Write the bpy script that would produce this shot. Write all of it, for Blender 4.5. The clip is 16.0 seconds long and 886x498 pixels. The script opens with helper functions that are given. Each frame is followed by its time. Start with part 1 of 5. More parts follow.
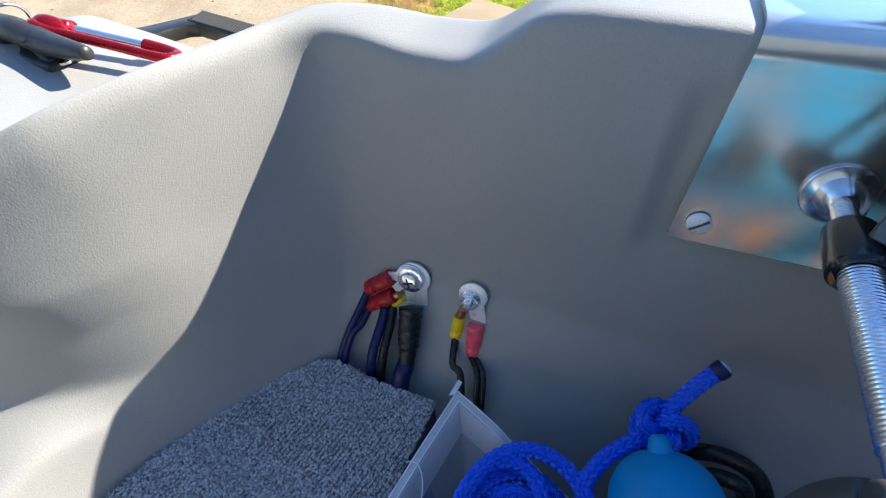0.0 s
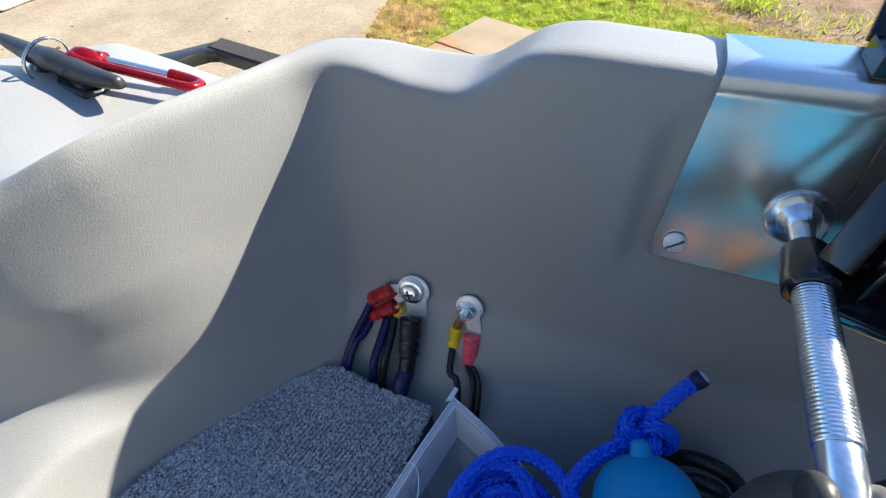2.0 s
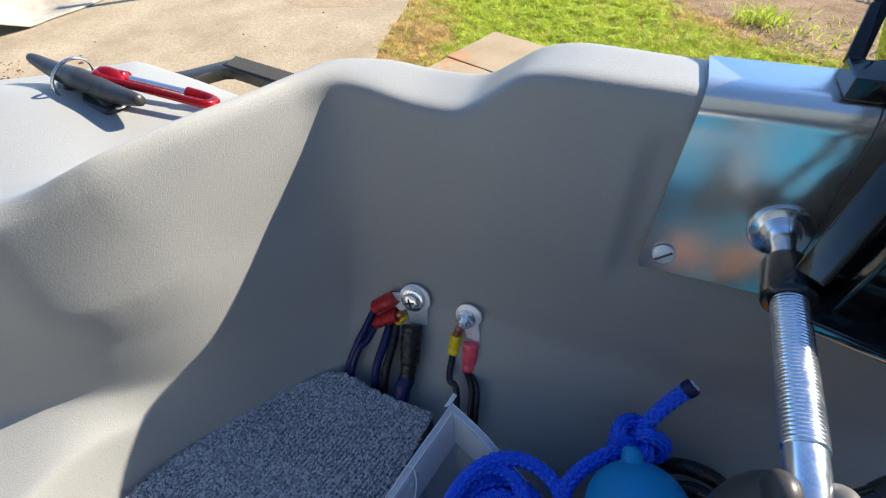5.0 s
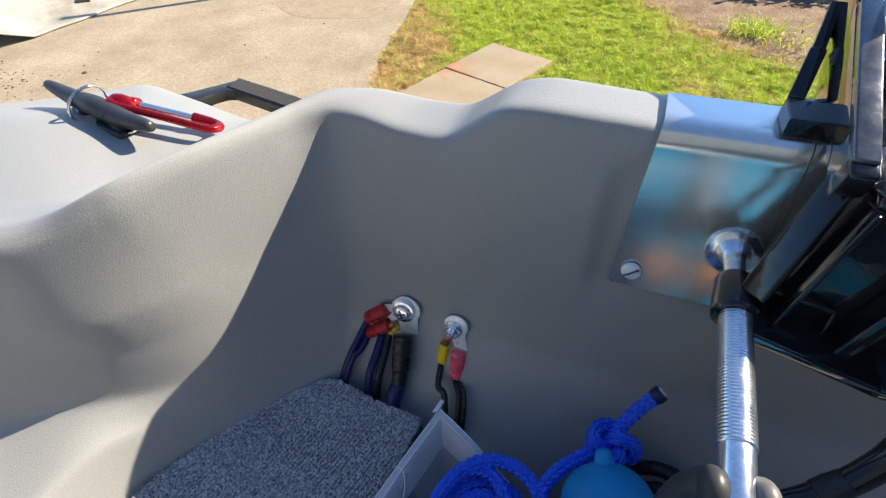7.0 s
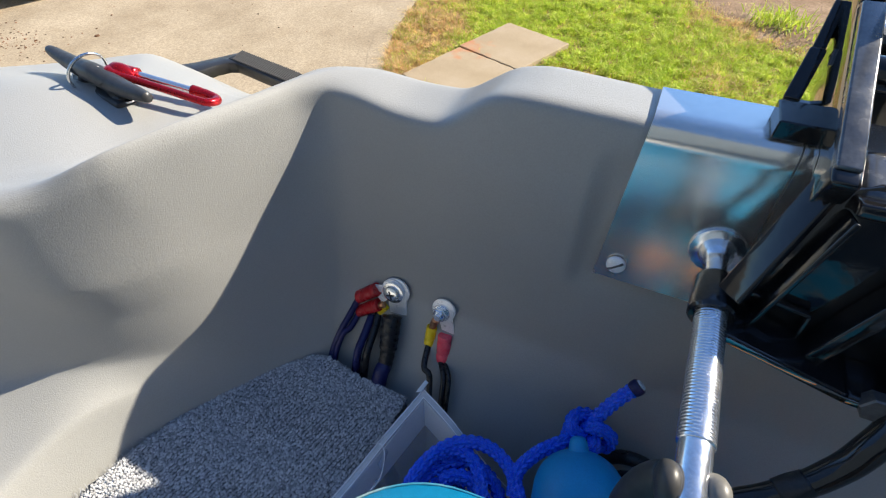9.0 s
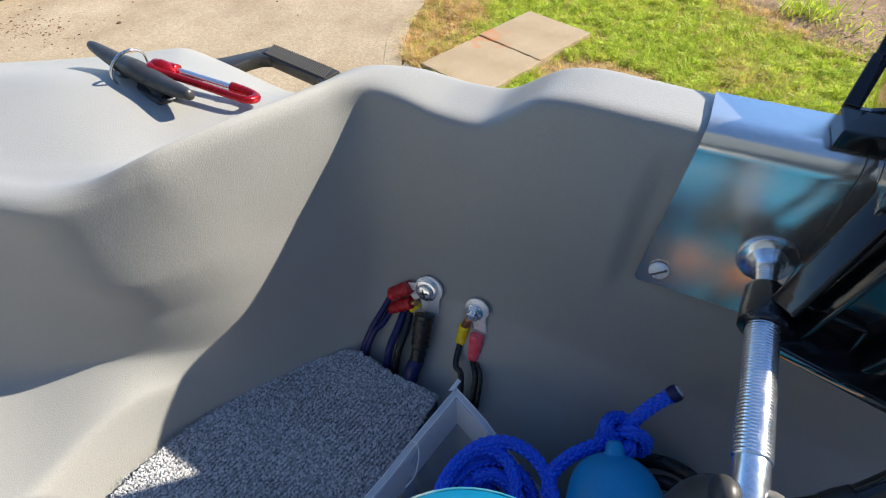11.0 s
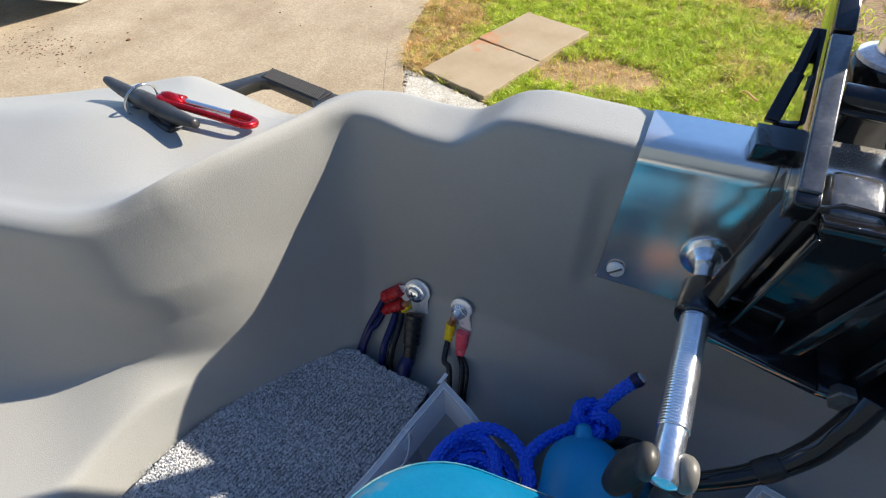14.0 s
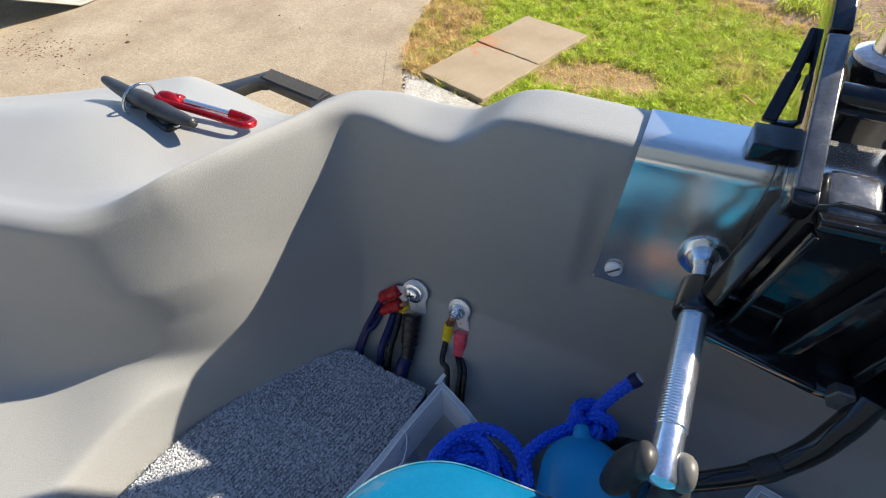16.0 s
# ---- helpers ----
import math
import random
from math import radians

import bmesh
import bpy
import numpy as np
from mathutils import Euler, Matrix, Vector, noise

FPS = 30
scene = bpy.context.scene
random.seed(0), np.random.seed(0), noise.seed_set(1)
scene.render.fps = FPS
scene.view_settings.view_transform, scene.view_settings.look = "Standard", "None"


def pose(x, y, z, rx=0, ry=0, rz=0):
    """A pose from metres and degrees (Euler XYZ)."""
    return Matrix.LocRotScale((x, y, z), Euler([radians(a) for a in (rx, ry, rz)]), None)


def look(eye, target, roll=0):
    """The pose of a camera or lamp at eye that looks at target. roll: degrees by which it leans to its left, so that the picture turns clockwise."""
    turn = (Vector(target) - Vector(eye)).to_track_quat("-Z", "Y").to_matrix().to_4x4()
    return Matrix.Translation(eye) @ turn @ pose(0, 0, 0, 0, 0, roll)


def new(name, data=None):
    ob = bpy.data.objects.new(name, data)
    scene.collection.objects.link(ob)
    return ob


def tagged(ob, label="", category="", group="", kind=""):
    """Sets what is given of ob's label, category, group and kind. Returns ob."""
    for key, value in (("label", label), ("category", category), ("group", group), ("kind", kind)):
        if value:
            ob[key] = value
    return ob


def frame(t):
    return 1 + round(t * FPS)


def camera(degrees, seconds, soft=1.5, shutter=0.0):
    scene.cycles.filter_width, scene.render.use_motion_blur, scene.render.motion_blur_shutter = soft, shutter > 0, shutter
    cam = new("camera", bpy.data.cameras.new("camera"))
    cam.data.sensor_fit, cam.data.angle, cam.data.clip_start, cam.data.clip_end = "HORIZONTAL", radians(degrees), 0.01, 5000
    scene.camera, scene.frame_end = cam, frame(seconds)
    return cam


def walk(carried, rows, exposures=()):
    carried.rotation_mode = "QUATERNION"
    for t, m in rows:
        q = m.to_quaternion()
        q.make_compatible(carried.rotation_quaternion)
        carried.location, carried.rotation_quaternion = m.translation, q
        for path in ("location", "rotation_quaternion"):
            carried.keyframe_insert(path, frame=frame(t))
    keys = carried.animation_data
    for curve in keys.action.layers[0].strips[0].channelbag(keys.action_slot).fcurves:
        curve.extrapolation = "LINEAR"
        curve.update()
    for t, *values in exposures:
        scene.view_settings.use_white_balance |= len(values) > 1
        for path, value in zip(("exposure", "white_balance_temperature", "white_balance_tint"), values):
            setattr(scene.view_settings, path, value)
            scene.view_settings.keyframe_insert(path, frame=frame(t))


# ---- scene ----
cam = camera(86.9, 16.0, soft=1.2)
PATH = [
    (0, (0.012, 0.019, 1.021), (-0.494, 1.244, -0.478), -3.1),
    (0.5, (0.015, 0.011, 1.021), (-0.505, 1.261, -0.452), -2.8),
    (1, (0.017, 0.004, 1.025), (-0.505, 1.268, -0.435), -2.5),
    (1.5, (0.02, 0.01, 1.032), (-0.507, 1.26, -0.438), -3.1),
    (2, (0.022, 0.009, 1.037), (-0.522, 1.262, -0.424), -3.3),
    (2.5, (0.027, 0.007, 1.039), (-0.527, 1.263, -0.416), -3.4),
    (3, (0.028, 0.006, 1.04), (-0.53, 1.267, -0.408), -3.3),
    (3.5, (0.029, 0.007, 1.04), (-0.534, 1.269, -0.405), -3.6),
    (5.8, (0.039, 0.002, 1.046), (-0.569, 1.276, -0.371), -4.1),
    (6, (0.043, 0.01, 1.046), (-0.564, 1.28, -0.374), -4.2),
    (6.5, (0.047, 0.013, 1.051), (-0.561, 1.294, -0.359), -4.2),
    (7, (0.045, -0.004, 1.064), (-0.558, 1.288, -0.339), -3.8),
    (7.5, (0.059, -0.007, 1.081), (-0.54, 1.285, -0.324), -3.4),
    (8, (0.066, -0.006, 1.076), (-0.529, 1.273, -0.342), -2.8),
    (8.5, (0.064, -0.001, 1.062), (-0.534, 1.253, -0.376), -2.3),
    (9, (0.056, 0.001, 1.067), (-0.552, 1.226, -0.392), -2.0),
    (9.5, (0.055, 0.001, 1.07), (-0.573, 1.193, -0.409), -2.3),
    (10, (0.04, 0.013, 1.068), (-0.604, 1.18, -0.423), -2.6),
    (10.2, (0.034, 0.011, 1.062), (-0.602, 1.193, -0.421), -2.0),
    (12.3, (0.051, -0.012, 1.095), (-0.625, 1.131, -0.4), -5.4),
    (12.5, (0.052, -0.009, 1.093), (-0.629, 1.134, -0.4), -5.7),
    (13, (0.056, -0.007, 1.095), (-0.626, 1.14, -0.394), -5.9),
    (13.5, (0.063, -0.005, 1.095), (-0.62, 1.147, -0.39), -5.9),
    (14, (0.067, -0.009, 1.099), (-0.616, 1.145, -0.385), -5.9),
    (14.5, (0.067, -0.011, 1.097), (-0.619, 1.142, -0.385), -5.9),
    (15, (0.067, -0.014, 1.096), (-0.618, 1.142, -0.386), -5.9),
    (15.5, (0.067, -0.013, 1.096), (-0.615, 1.149, -0.383), -5.6),
    (16, (0.068, -0.01, 1.097), (-0.614, 1.155, -0.379), -5.6),
]
EXPOSURES = [(0, 1.36, 6180, 10), (3, 1.19, 6280, 10), (5.8, 1.10, 6480, 10), (7.5, 1.05, 6580, 10), (10, 0.99, 6520, 10), (13, 0.92, 6500, 10), (16, 0.90, 6510, 10)]
walk(cam, [(t, look(eye, target, roll)) for t, eye, target, roll in PATH], EXPOSURES)

# ---- light ----
SUN_AZ, SUN_EL = 48.0, 34.5
sun_dir = Vector((math.sin(radians(SUN_AZ)) * math.cos(radians(SUN_EL)), math.cos(radians(SUN_AZ)) * math.cos(radians(SUN_EL)), math.sin(radians(SUN_EL))))
world = bpy.data.worlds.new("sky")
scene.world = world
world.use_nodes = True
wn = world.node_tree.nodes
sky = wn.new("ShaderNodeTexSky")
sky.sky_type, sky.sun_disc = "NISHITA", False
sky.dust_density, sky.ozone_density = 0.15, 7.0
sky.sun_elevation, sky.sun_rotation = radians(SUN_EL), radians(SUN_AZ)
wn["Background"].inputs[1].default_value = 0.115
world.node_tree.links.new(sky.outputs[0], wn["Background"].inputs[0])
sun = new("sun", bpy.data.lights.new("sun", "SUN"))
sun.data.energy, sun.data.angle, sun.data.color = 5.0, radians(0.53), (1.0, 0.9, 0.745)
sun.matrix_world = look(sun_dir * 20, (0, 0, 0))


# ---- materials ----
def material(name, colors, rough=0.5, metal=0.0, scale=20.0, fine=400.0, bump=0.0, bump_scale=600.0, grain=0.15,
             spec=0.5, coat=0.0, per_island=False, per_object=False, rough_var=0.1, spread=0.5, transmission=0.0, ior=1.45, stretch=(1, 1, 1)):
    """A node material: colours mixed by broad noise, broken by fine grain, with relief."""
    m = bpy.data.materials.new(name)
    m.use_nodes = True
    nt = m.node_tree
    n, l = nt.nodes, nt.links
    b = n["Principled BSDF"]
    tc = n.new("ShaderNodeTexCoord")
    mp = n.new("ShaderNodeMapping")
    mp.inputs["Scale"].default_value = stretch
    l.new(tc.outputs["Object"], mp.inputs[0])

    def tex(s, detail=4.0, r=0.6):
        t = n.new("ShaderNodeTexNoise")
        t.inputs["Scale"].default_value, t.inputs["Detail"].default_value, t.inputs["Roughness"].default_value = s, detail, r
        l.new(mp.outputs[0], t.inputs["Vector"])
        return t

    ramp = n.new("ShaderNodeValToRGB")
    el = ramp.color_ramp.elements
    k = len(colors)
    while len(el) < k:
        el.new(0.5)
    for i, c in enumerate(colors):
        el[i].position = 0.5 + spread * ((i / max(1, k - 1)) - 0.5)
        el[i].color = (*c, 1)
    if per_island or per_object:
        src = n.new("ShaderNodeNewGeometry" if per_island else "ShaderNodeObjectInfo")
        add = n.new("ShaderNodeMath")
        add.operation = "MULTIPLY_ADD"
        add.inputs[1].default_value = 0.55
        l.new(src.outputs["Random Per Island" if per_island else "Random"], add.inputs[0])
        half = n.new("ShaderNodeMath")
        half.operation = "MULTIPLY"
        half.inputs[1].default_value = 0.45
        l.new(tex(scale).outputs[0], half.inputs[0])
        l.new(half.outputs[0], add.inputs[2])
        l.new(add.outputs[0], ramp.inputs[0])
    else:
        l.new(tex(scale).outputs[0], ramp.inputs[0])
    mul = n.new("ShaderNodeMix")
    mul.data_type, mul.blend_type = "RGBA", "MULTIPLY"
    mul.inputs[0].default_value = 1.0
    rg = n.new("ShaderNodeMapRange")
    rg.inputs[1].default_value, rg.inputs[2].default_value = 0.3, 0.7
    rg.inputs[3].default_value, rg.inputs[4].default_value = 1 - grain, 1 + grain
    l.new(tex(fine, 3).outputs[0], rg.inputs[0])
    l.new(ramp.outputs[0], mul.inputs[6])
    l.new(rg.outputs[0], mul.inputs[7])
    l.new(mul.outputs[2], b.inputs["Base Color"])
    rr = n.new("ShaderNodeMapRange")
    rr.inputs[1].default_value, rr.inputs[2].default_value = 0.3, 0.7
    rr.inputs[3].default_value, rr.inputs[4].default_value = max(0.02, rough - rough_var), min(1, rough + rough_var)
    l.new(tex(scale * 2.3).outputs[0], rr.inputs[0])
    l.new(rr.outputs[0], b.inputs["Roughness"])
    b.inputs["Metallic"].default_value = metal
    b.inputs["Specular IOR Level"].default_value = spec
    b.inputs["Coat Weight"].default_value = coat
    b.inputs["Transmission Weight"].default_value = transmission
    b.inputs["IOR"].default_value = ior
    if bump:
        bp = n.new("ShaderNodeBump")
        bp.inputs["Strength"].default_value = bump
        bp.inputs["Distance"].default_value = 0.6 / bump_scale
        l.new(tex(bump_scale, 2).outputs[0], bp.inputs["Height"])
        l.new(bp.outputs[0], b.inputs["Normal"])
    return m


M_HULL = material("grey_polyethylene", [(0.325, 0.328, 0.313), (0.36, 0.361, 0.345)], rough=0.44, scale=7, fine=900, grain=0.05, bump=0.36, bump_scale=1100, rough_var=0.05, spec=0.55)
M_CARPET = material("grey_marine_carpet", [(0.17, 0.175, 0.185), (0.46, 0.47, 0.49), (0.86, 0.865, 0.87)], rough=0.95, scale=900, fine=2500, grain=0.3, spec=0.1, per_island=True, spread=0.85)
M_CARPET_BASE = material("carpet_backing", [(0.07, 0.072, 0.078), (0.15, 0.155, 0.165)], rough=0.95, scale=500, fine=1500, grain=0.3, spec=0.1)
M_ALU = material("brushed_aluminium", [(0.78, 0.75, 0.69), (0.88, 0.84, 0.77)], rough=0.23, metal=0.88, scale=9, fine=500, grain=0.04, bump=0.05, bump_scale=900, rough_var=0.08, stretch=(0.3, 1, 1))
M_ZINC = material("zinc_plated_steel", [(0.84, 0.86, 0.88), (0.95, 0.96, 0.97)], rough=0.2, metal=0.95, scale=60, fine=900, grain=0.08, rough_var=0.08)
M_STEEL = material("stainless_steel", [(0.6, 0.6, 0.6), (0.75, 0.75, 0.74)], rough=0.2, metal=1.0, scale=80, fine=800, grain=0.08)
M_TIN = material("tinned_copper", [(0.88, 0.88, 0.88), (0.97, 0.97, 0.97)], rough=0.34, metal=0.25, scale=120, fine=900, grain=0.08)
M_COPPER = material("bare_copper", [(0.6, 0.3, 0.16), (0.75, 0.42, 0.25)], rough=0.35, metal=1.0, scale=300)
M_BLACK = material("black_plastic", [(0.018, 0.018, 0.019), (0.03, 0.03, 0.031)], rough=0.38, scale=40, fine=900, grain=0.2, bump=0.08, bump_scale=700)
M_GLOSS = material("glossy_black_composite", [(0.008, 0.008, 0.009), (0.014, 0.014, 0.015)], rough=0.11, scale=30, fine=700, grain=0.2, bump=0.04, bump_scale=180, rough_var=0.06, coat=0.3)
M_DUSTY = material("dusty_black_composite", [(0.028, 0.029, 0.031), (0.07, 0.073, 0.078), (0.15, 0.157, 0.165)], rough=0.2, scale=60, fine=700, grain=0.1, bump=0.04, bump_scale=250, rough_var=0.1, coat=1.0, spec=0.8)
M_MIRROR = material("polished_black_composite", [(0.012, 0.012, 0.010), (0.018, 0.018, 0.014)], rough=0.05, scale=30, fine=700, grain=0.1, rough_var=0.02, coat=1.0, spec=1.0)
M_MIRROR.node_tree.nodes["Principled BSDF"].inputs["IOR"].default_value = 1.9
M_MIRROR.node_tree.nodes["Principled BSDF"].inputs["Coat Roughness"].default_value = 0.03
M_RUBBER = material("black_rubber", [(0.018, 0.018, 0.018), (0.03, 0.03, 0.03)], rough=0.6, scale=80, fine=900, grain=0.2, bump=0.1)
M_CLEAT = material("charcoal_nylon", [(0.028, 0.029, 0.031), (0.042, 0.043, 0.045)], rough=0.45, scale=60, fine=900, grain=0.15, bump=0.1, bump_scale=900)
M_RED = material("red_anodised_aluminium", [(0.42, 0.006, 0.012), (0.55, 0.012, 0.02)], rough=0.25, metal=0.75, scale=60, fine=900, grain=0.05, coat=0.3)
M_REDV = material("red_vinyl", [(0.42, 0.012, 0.016), (0.56, 0.025, 0.03)], rough=0.3, scale=150, fine=900, grain=0.1)
M_PINK = material("translucent_red_nylon", [(0.92, 0.055, 0.10), (1.0, 0.16, 0.21)], rough=0.18, scale=160, fine=900, grain=0.08, coat=0.3)
M_YELLOW = material("yellow_vinyl", [(0.85, 0.60, 0.01), (0.95, 0.70, 0.03)], rough=0.35, scale=150, fine=900, grain=0.08)
M_ORANGE = material("orange_webbing", [(0.75, 0.26, 0.01), (0.85, 0.34, 0.02)], rough=0.6, scale=60, fine=900, grain=0.1)
M_NAVY = material("navy_wire_insulation", [(0.008, 0.01, 0.07), (0.014, 0.018, 0.1)], rough=0.35, scale=200, fine=900, grain=0.1)
M_WIRE = material("black_wire_insulation", [(0.012, 0.012, 0.013), (0.022, 0.022, 0.024)], rough=0.32, scale=150, fine=600, grain=0.2, bump=0.15, bump_scale=300)
M_ROPE = material("blue_braided_rope", [(0.002, 0.035, 0.60), (0.006, 0.11, 0.92), (0.03, 0.30, 1.0)], rough=0.28, scale=650, fine=3200, grain=0.35, spec=0.6, spread=0.8, coat=0.12)
M_ROPE_END = material("melted_rope_end", [(0.6, 0.66, 0.82), (0.75, 0.8, 0.9)], rough=0.3, scale=200)
M_BOTTLE = material("blue_matt_plastic", [(0.004, 0.30, 0.64), (0.008, 0.34, 0.70)], rough=0.45, scale=30, fine=900, grain=0.06, bump=0.05, bump_scale=500)
M_DECK_CONC = material("beige_concrete", [(0.30, 0.235, 0.155), (0.385, 0.312, 0.214), (0.455, 0.374, 0.264)], rough=0.9, scale=2.6, fine=110, grain=0.26, bump=0.5, bump_scale=160, spec=0.2)
M_PATCH = material("worn_concrete_patch", [(0.33, 0.25, 0.165), (0.42, 0.33, 0.22)], rough=0.9, scale=9, fine=110, grain=0.26, bump=0.5, bump_scale=160, spec=0.2)
M_PAVER = material("sandstone_paver", [(0.325, 0.25, 0.155), (0.385, 0.303, 0.197), (0.43, 0.345, 0.24)], rough=0.9, scale=5, fine=180, grain=0.16, bump=0.4, bump_scale=220, spec=0.2)
M_WHITE = material("whitewashed_concrete", [(0.36, 0.32, 0.25), (0.5, 0.47, 0.4), (0.62, 0.59, 0.53)], rough=0.9, scale=14, fine=120, grain=0.25, bump=0.6, bump_scale=90, spec=0.2)
M_SOIL = material("dry_brown_soil", [(0.15, 0.1, 0.065), (0.27, 0.19, 0.125), (0.38, 0.28, 0.19)], rough=0.95, scale=5, fine=90, grain=0.35, bump=0.8, bump_scale=60, spec=0.1)
M_TURF = material("turf_base", [(0.22, 0.16, 0.07), (0.36, 0.25, 0.12), (0.48, 0.31, 0.18)], rough=0.95, scale=3, fine=120, grain=0.35, bump=0.8, bump_scale=80, spec=0.1)
M_GRASS = material("lawn_blades", [(0.24, 0.39, 0.028), (0.53, 0.65, 0.065), (0.84, 0.78, 0.20)], rough=0.55, scale=2.3, fine=20, grain=0.25, spec=0.35, per_island=True, spread=0.9)
M_STRAW = material("dry_straw_blades", [(0.58, 0.36, 0.18), (0.80, 0.57, 0.31), (0.62, 0.53, 0.17)], rough=0.7, scale=1.7, fine=20, grain=0.2, spec=0.3, per_island=True, spread=0.8)
M_LEAF = material("shrub_leaves", [(0.02, 0.06, 0.015), (0.05, 0.11, 0.025), (0.09, 0.16, 0.04)], rough=0.5, scale=2, fine=20, grain=0.2, per_island=True, spread=0.8)
M_DEBRIS = material("dark_soil_crumbs", [(0.05, 0.03, 0.018), (0.16, 0.08, 0.04), (0.26, 0.13, 0.07)], rough=0.95, scale=20, fine=200, per_island=True)
M_TARP = material("dirty_white_canvas", [(0.27, 0.24, 0.19), (0.42, 0.39, 0.33), (0.54, 0.52, 0.46)], rough=0.85, scale=4, fine=160, grain=0.15, bump=0.4, bump_scale=120, spec=0.2)
# only for the added, unseen walls that hold back sky light
M_SKY_BLOCK = material("sky_block_slate_blue", [(0.10, 0.13, 0.16), (0.13, 0.165, 0.2)], rough=0.8, scale=6, fine=90, grain=0.2, bump=0.3, bump_scale=60, spec=0.2)
M_RUSTY = material("dull_grey_metal", [(0.1, 0.1, 0.1), (0.2, 0.19, 0.18)], rough=0.5, metal=0.6, scale=40, fine=300, grain=0.2)


def grained_gloss(m, weight, rough, scale, strength):
    """A glossy skin whose fine leather grain catches the sun in sparks."""
    n, l = m.node_tree.nodes, m.node_tree.links
    b = n["Principled BSDF"]
    b.inputs["Coat Weight"].default_value = weight
    b.inputs["Coat Roughness"].default_value = rough
    tc = n.new("ShaderNodeTexCoord")
    t = n.new("ShaderNodeTexNoise")
    t.inputs["Scale"].default_value, t.inputs["Detail"].default_value = scale, 1.0
    l.new(tc.outputs["Object"], t.inputs["Vector"])
    bp = n.new("ShaderNodeBump")
    bp.inputs["Strength"].default_value, bp.inputs["Distance"].default_value = strength, 1.0 / scale
    l.new(t.outputs[0], bp.inputs["Height"])
    l.new(bp.outputs[0], b.inputs["Coat Normal"])


grained_gloss(M_HULL, 0.18, 0.30, 1500, 0.7)


def leafy(m, share):
    """Lets sunlight through thin blades and leaves."""
    n, l = m.node_tree.nodes, m.node_tree.links
    b = n["Principled BSDF"]
    tr = n.new("ShaderNodeBsdfTranslucent")
    l.new(b.inputs["Base Color"].links[0].from_socket, tr.inputs[0])
    mx = n.new("ShaderNodeMixShader")
    mx.inputs[0].default_value = share
    l.new(b.outputs[0], mx.inputs[1])
    l.new(tr.outputs[0], mx.inputs[2])
    l.new(mx.outputs[0], n["Material Output"].inputs[0])


for m in (M_GRASS, M_STRAW, M_LEAF):
    leafy(m, 0.4)


def scuffed_blue():
    """Cyan-blue plastic with scuffs and brown dirt."""
    m = material("scuffed_blue_plastic", [(0.0, 0.135, 0.27), (0.005, 0.18, 0.335)], rough=0.33, scale=20, fine=500, grain=0.06, coat=0.25, bump=0.12, bump_scale=700)
    n, l = m.node_tree.nodes, m.node_tree.links
    b = n["Principled BSDF"]
    old = b.inputs["Base Color"].links[0].from_socket
    tc = n.new("ShaderNodeTexCoord")
    t = n.new("ShaderNodeTexNoise")
    t.inputs["Scale"].default_value, t.inputs["Detail"].default_value, t.inputs["Distortion"].default_value = 26, 12, 0.7
    l.new(tc.outputs["Object"], t.inputs["Vector"])
    r = n.new("ShaderNodeMapRange")
    r.inputs[1].default_value, r.inputs[2].default_value, r.inputs[4].default_value = 0.52, 0.70, 0.8
    l.new(t.outputs[0], r.inputs[0])
    mx = n.new("ShaderNodeMix")
    mx.data_type = "RGBA"
    mx.inputs[7].default_value = (0.22, 0.19, 0.13, 1)
    l.new(r.outputs[0], mx.inputs[0])
    l.new(old, mx.inputs[6])
    l.new(mx.outputs[2], b.inputs["Base Color"])
    return m


M_TANK = scuffed_blue()


def stained(m, scale, colour, low, high, centre):
    """Rust-coloured stains gathered round one place of the paving."""
    n, l = m.node_tree.nodes, m.node_tree.links
    b = n["Principled BSDF"]
    old = b.inputs["Base Color"].links[0].from_socket
    geo = n.new("ShaderNodeNewGeometry")
    t = n.new("ShaderNodeTexNoise")
    t.inputs["Scale"].default_value, t.inputs["Detail"].default_value = scale, 5
    l.new(geo.outputs["Position"], t.inputs["Vector"])
    dist = n.new("ShaderNodeVectorMath")
    dist.operation = "DISTANCE"
    dist.inputs[1].default_value = centre
    l.new(geo.outputs["Position"], dist.inputs[0])
    far = n.new("ShaderNodeMath")
    far.operation = "MULTIPLY_ADD"
    far.inputs[1].default_value = -1.25
    l.new(dist.outputs["Value"], far.inputs[0])
    l.new(t.outputs[0], far.inputs[2])
    r = n.new("ShaderNodeMapRange")
    r.inputs[1].default_value, r.inputs[2].default_value = low, high
    l.new(far.outputs[0], r.inputs[0])
    mx = n.new("ShaderNodeMix")
    mx.data_type = "RGBA"
    mx.inputs[7].default_value = (*colour, 1)
    l.new(r.outputs[0], mx.inputs[0])
    l.new(old, mx.inputs[6])
    l.new(mx.outputs[2], b.inputs["Base Color"])


stained(M_PAVER, 15, (0.50, 0.20, 0.09), 0.33, 0.62, (-0.92, 2.23, 0.0))


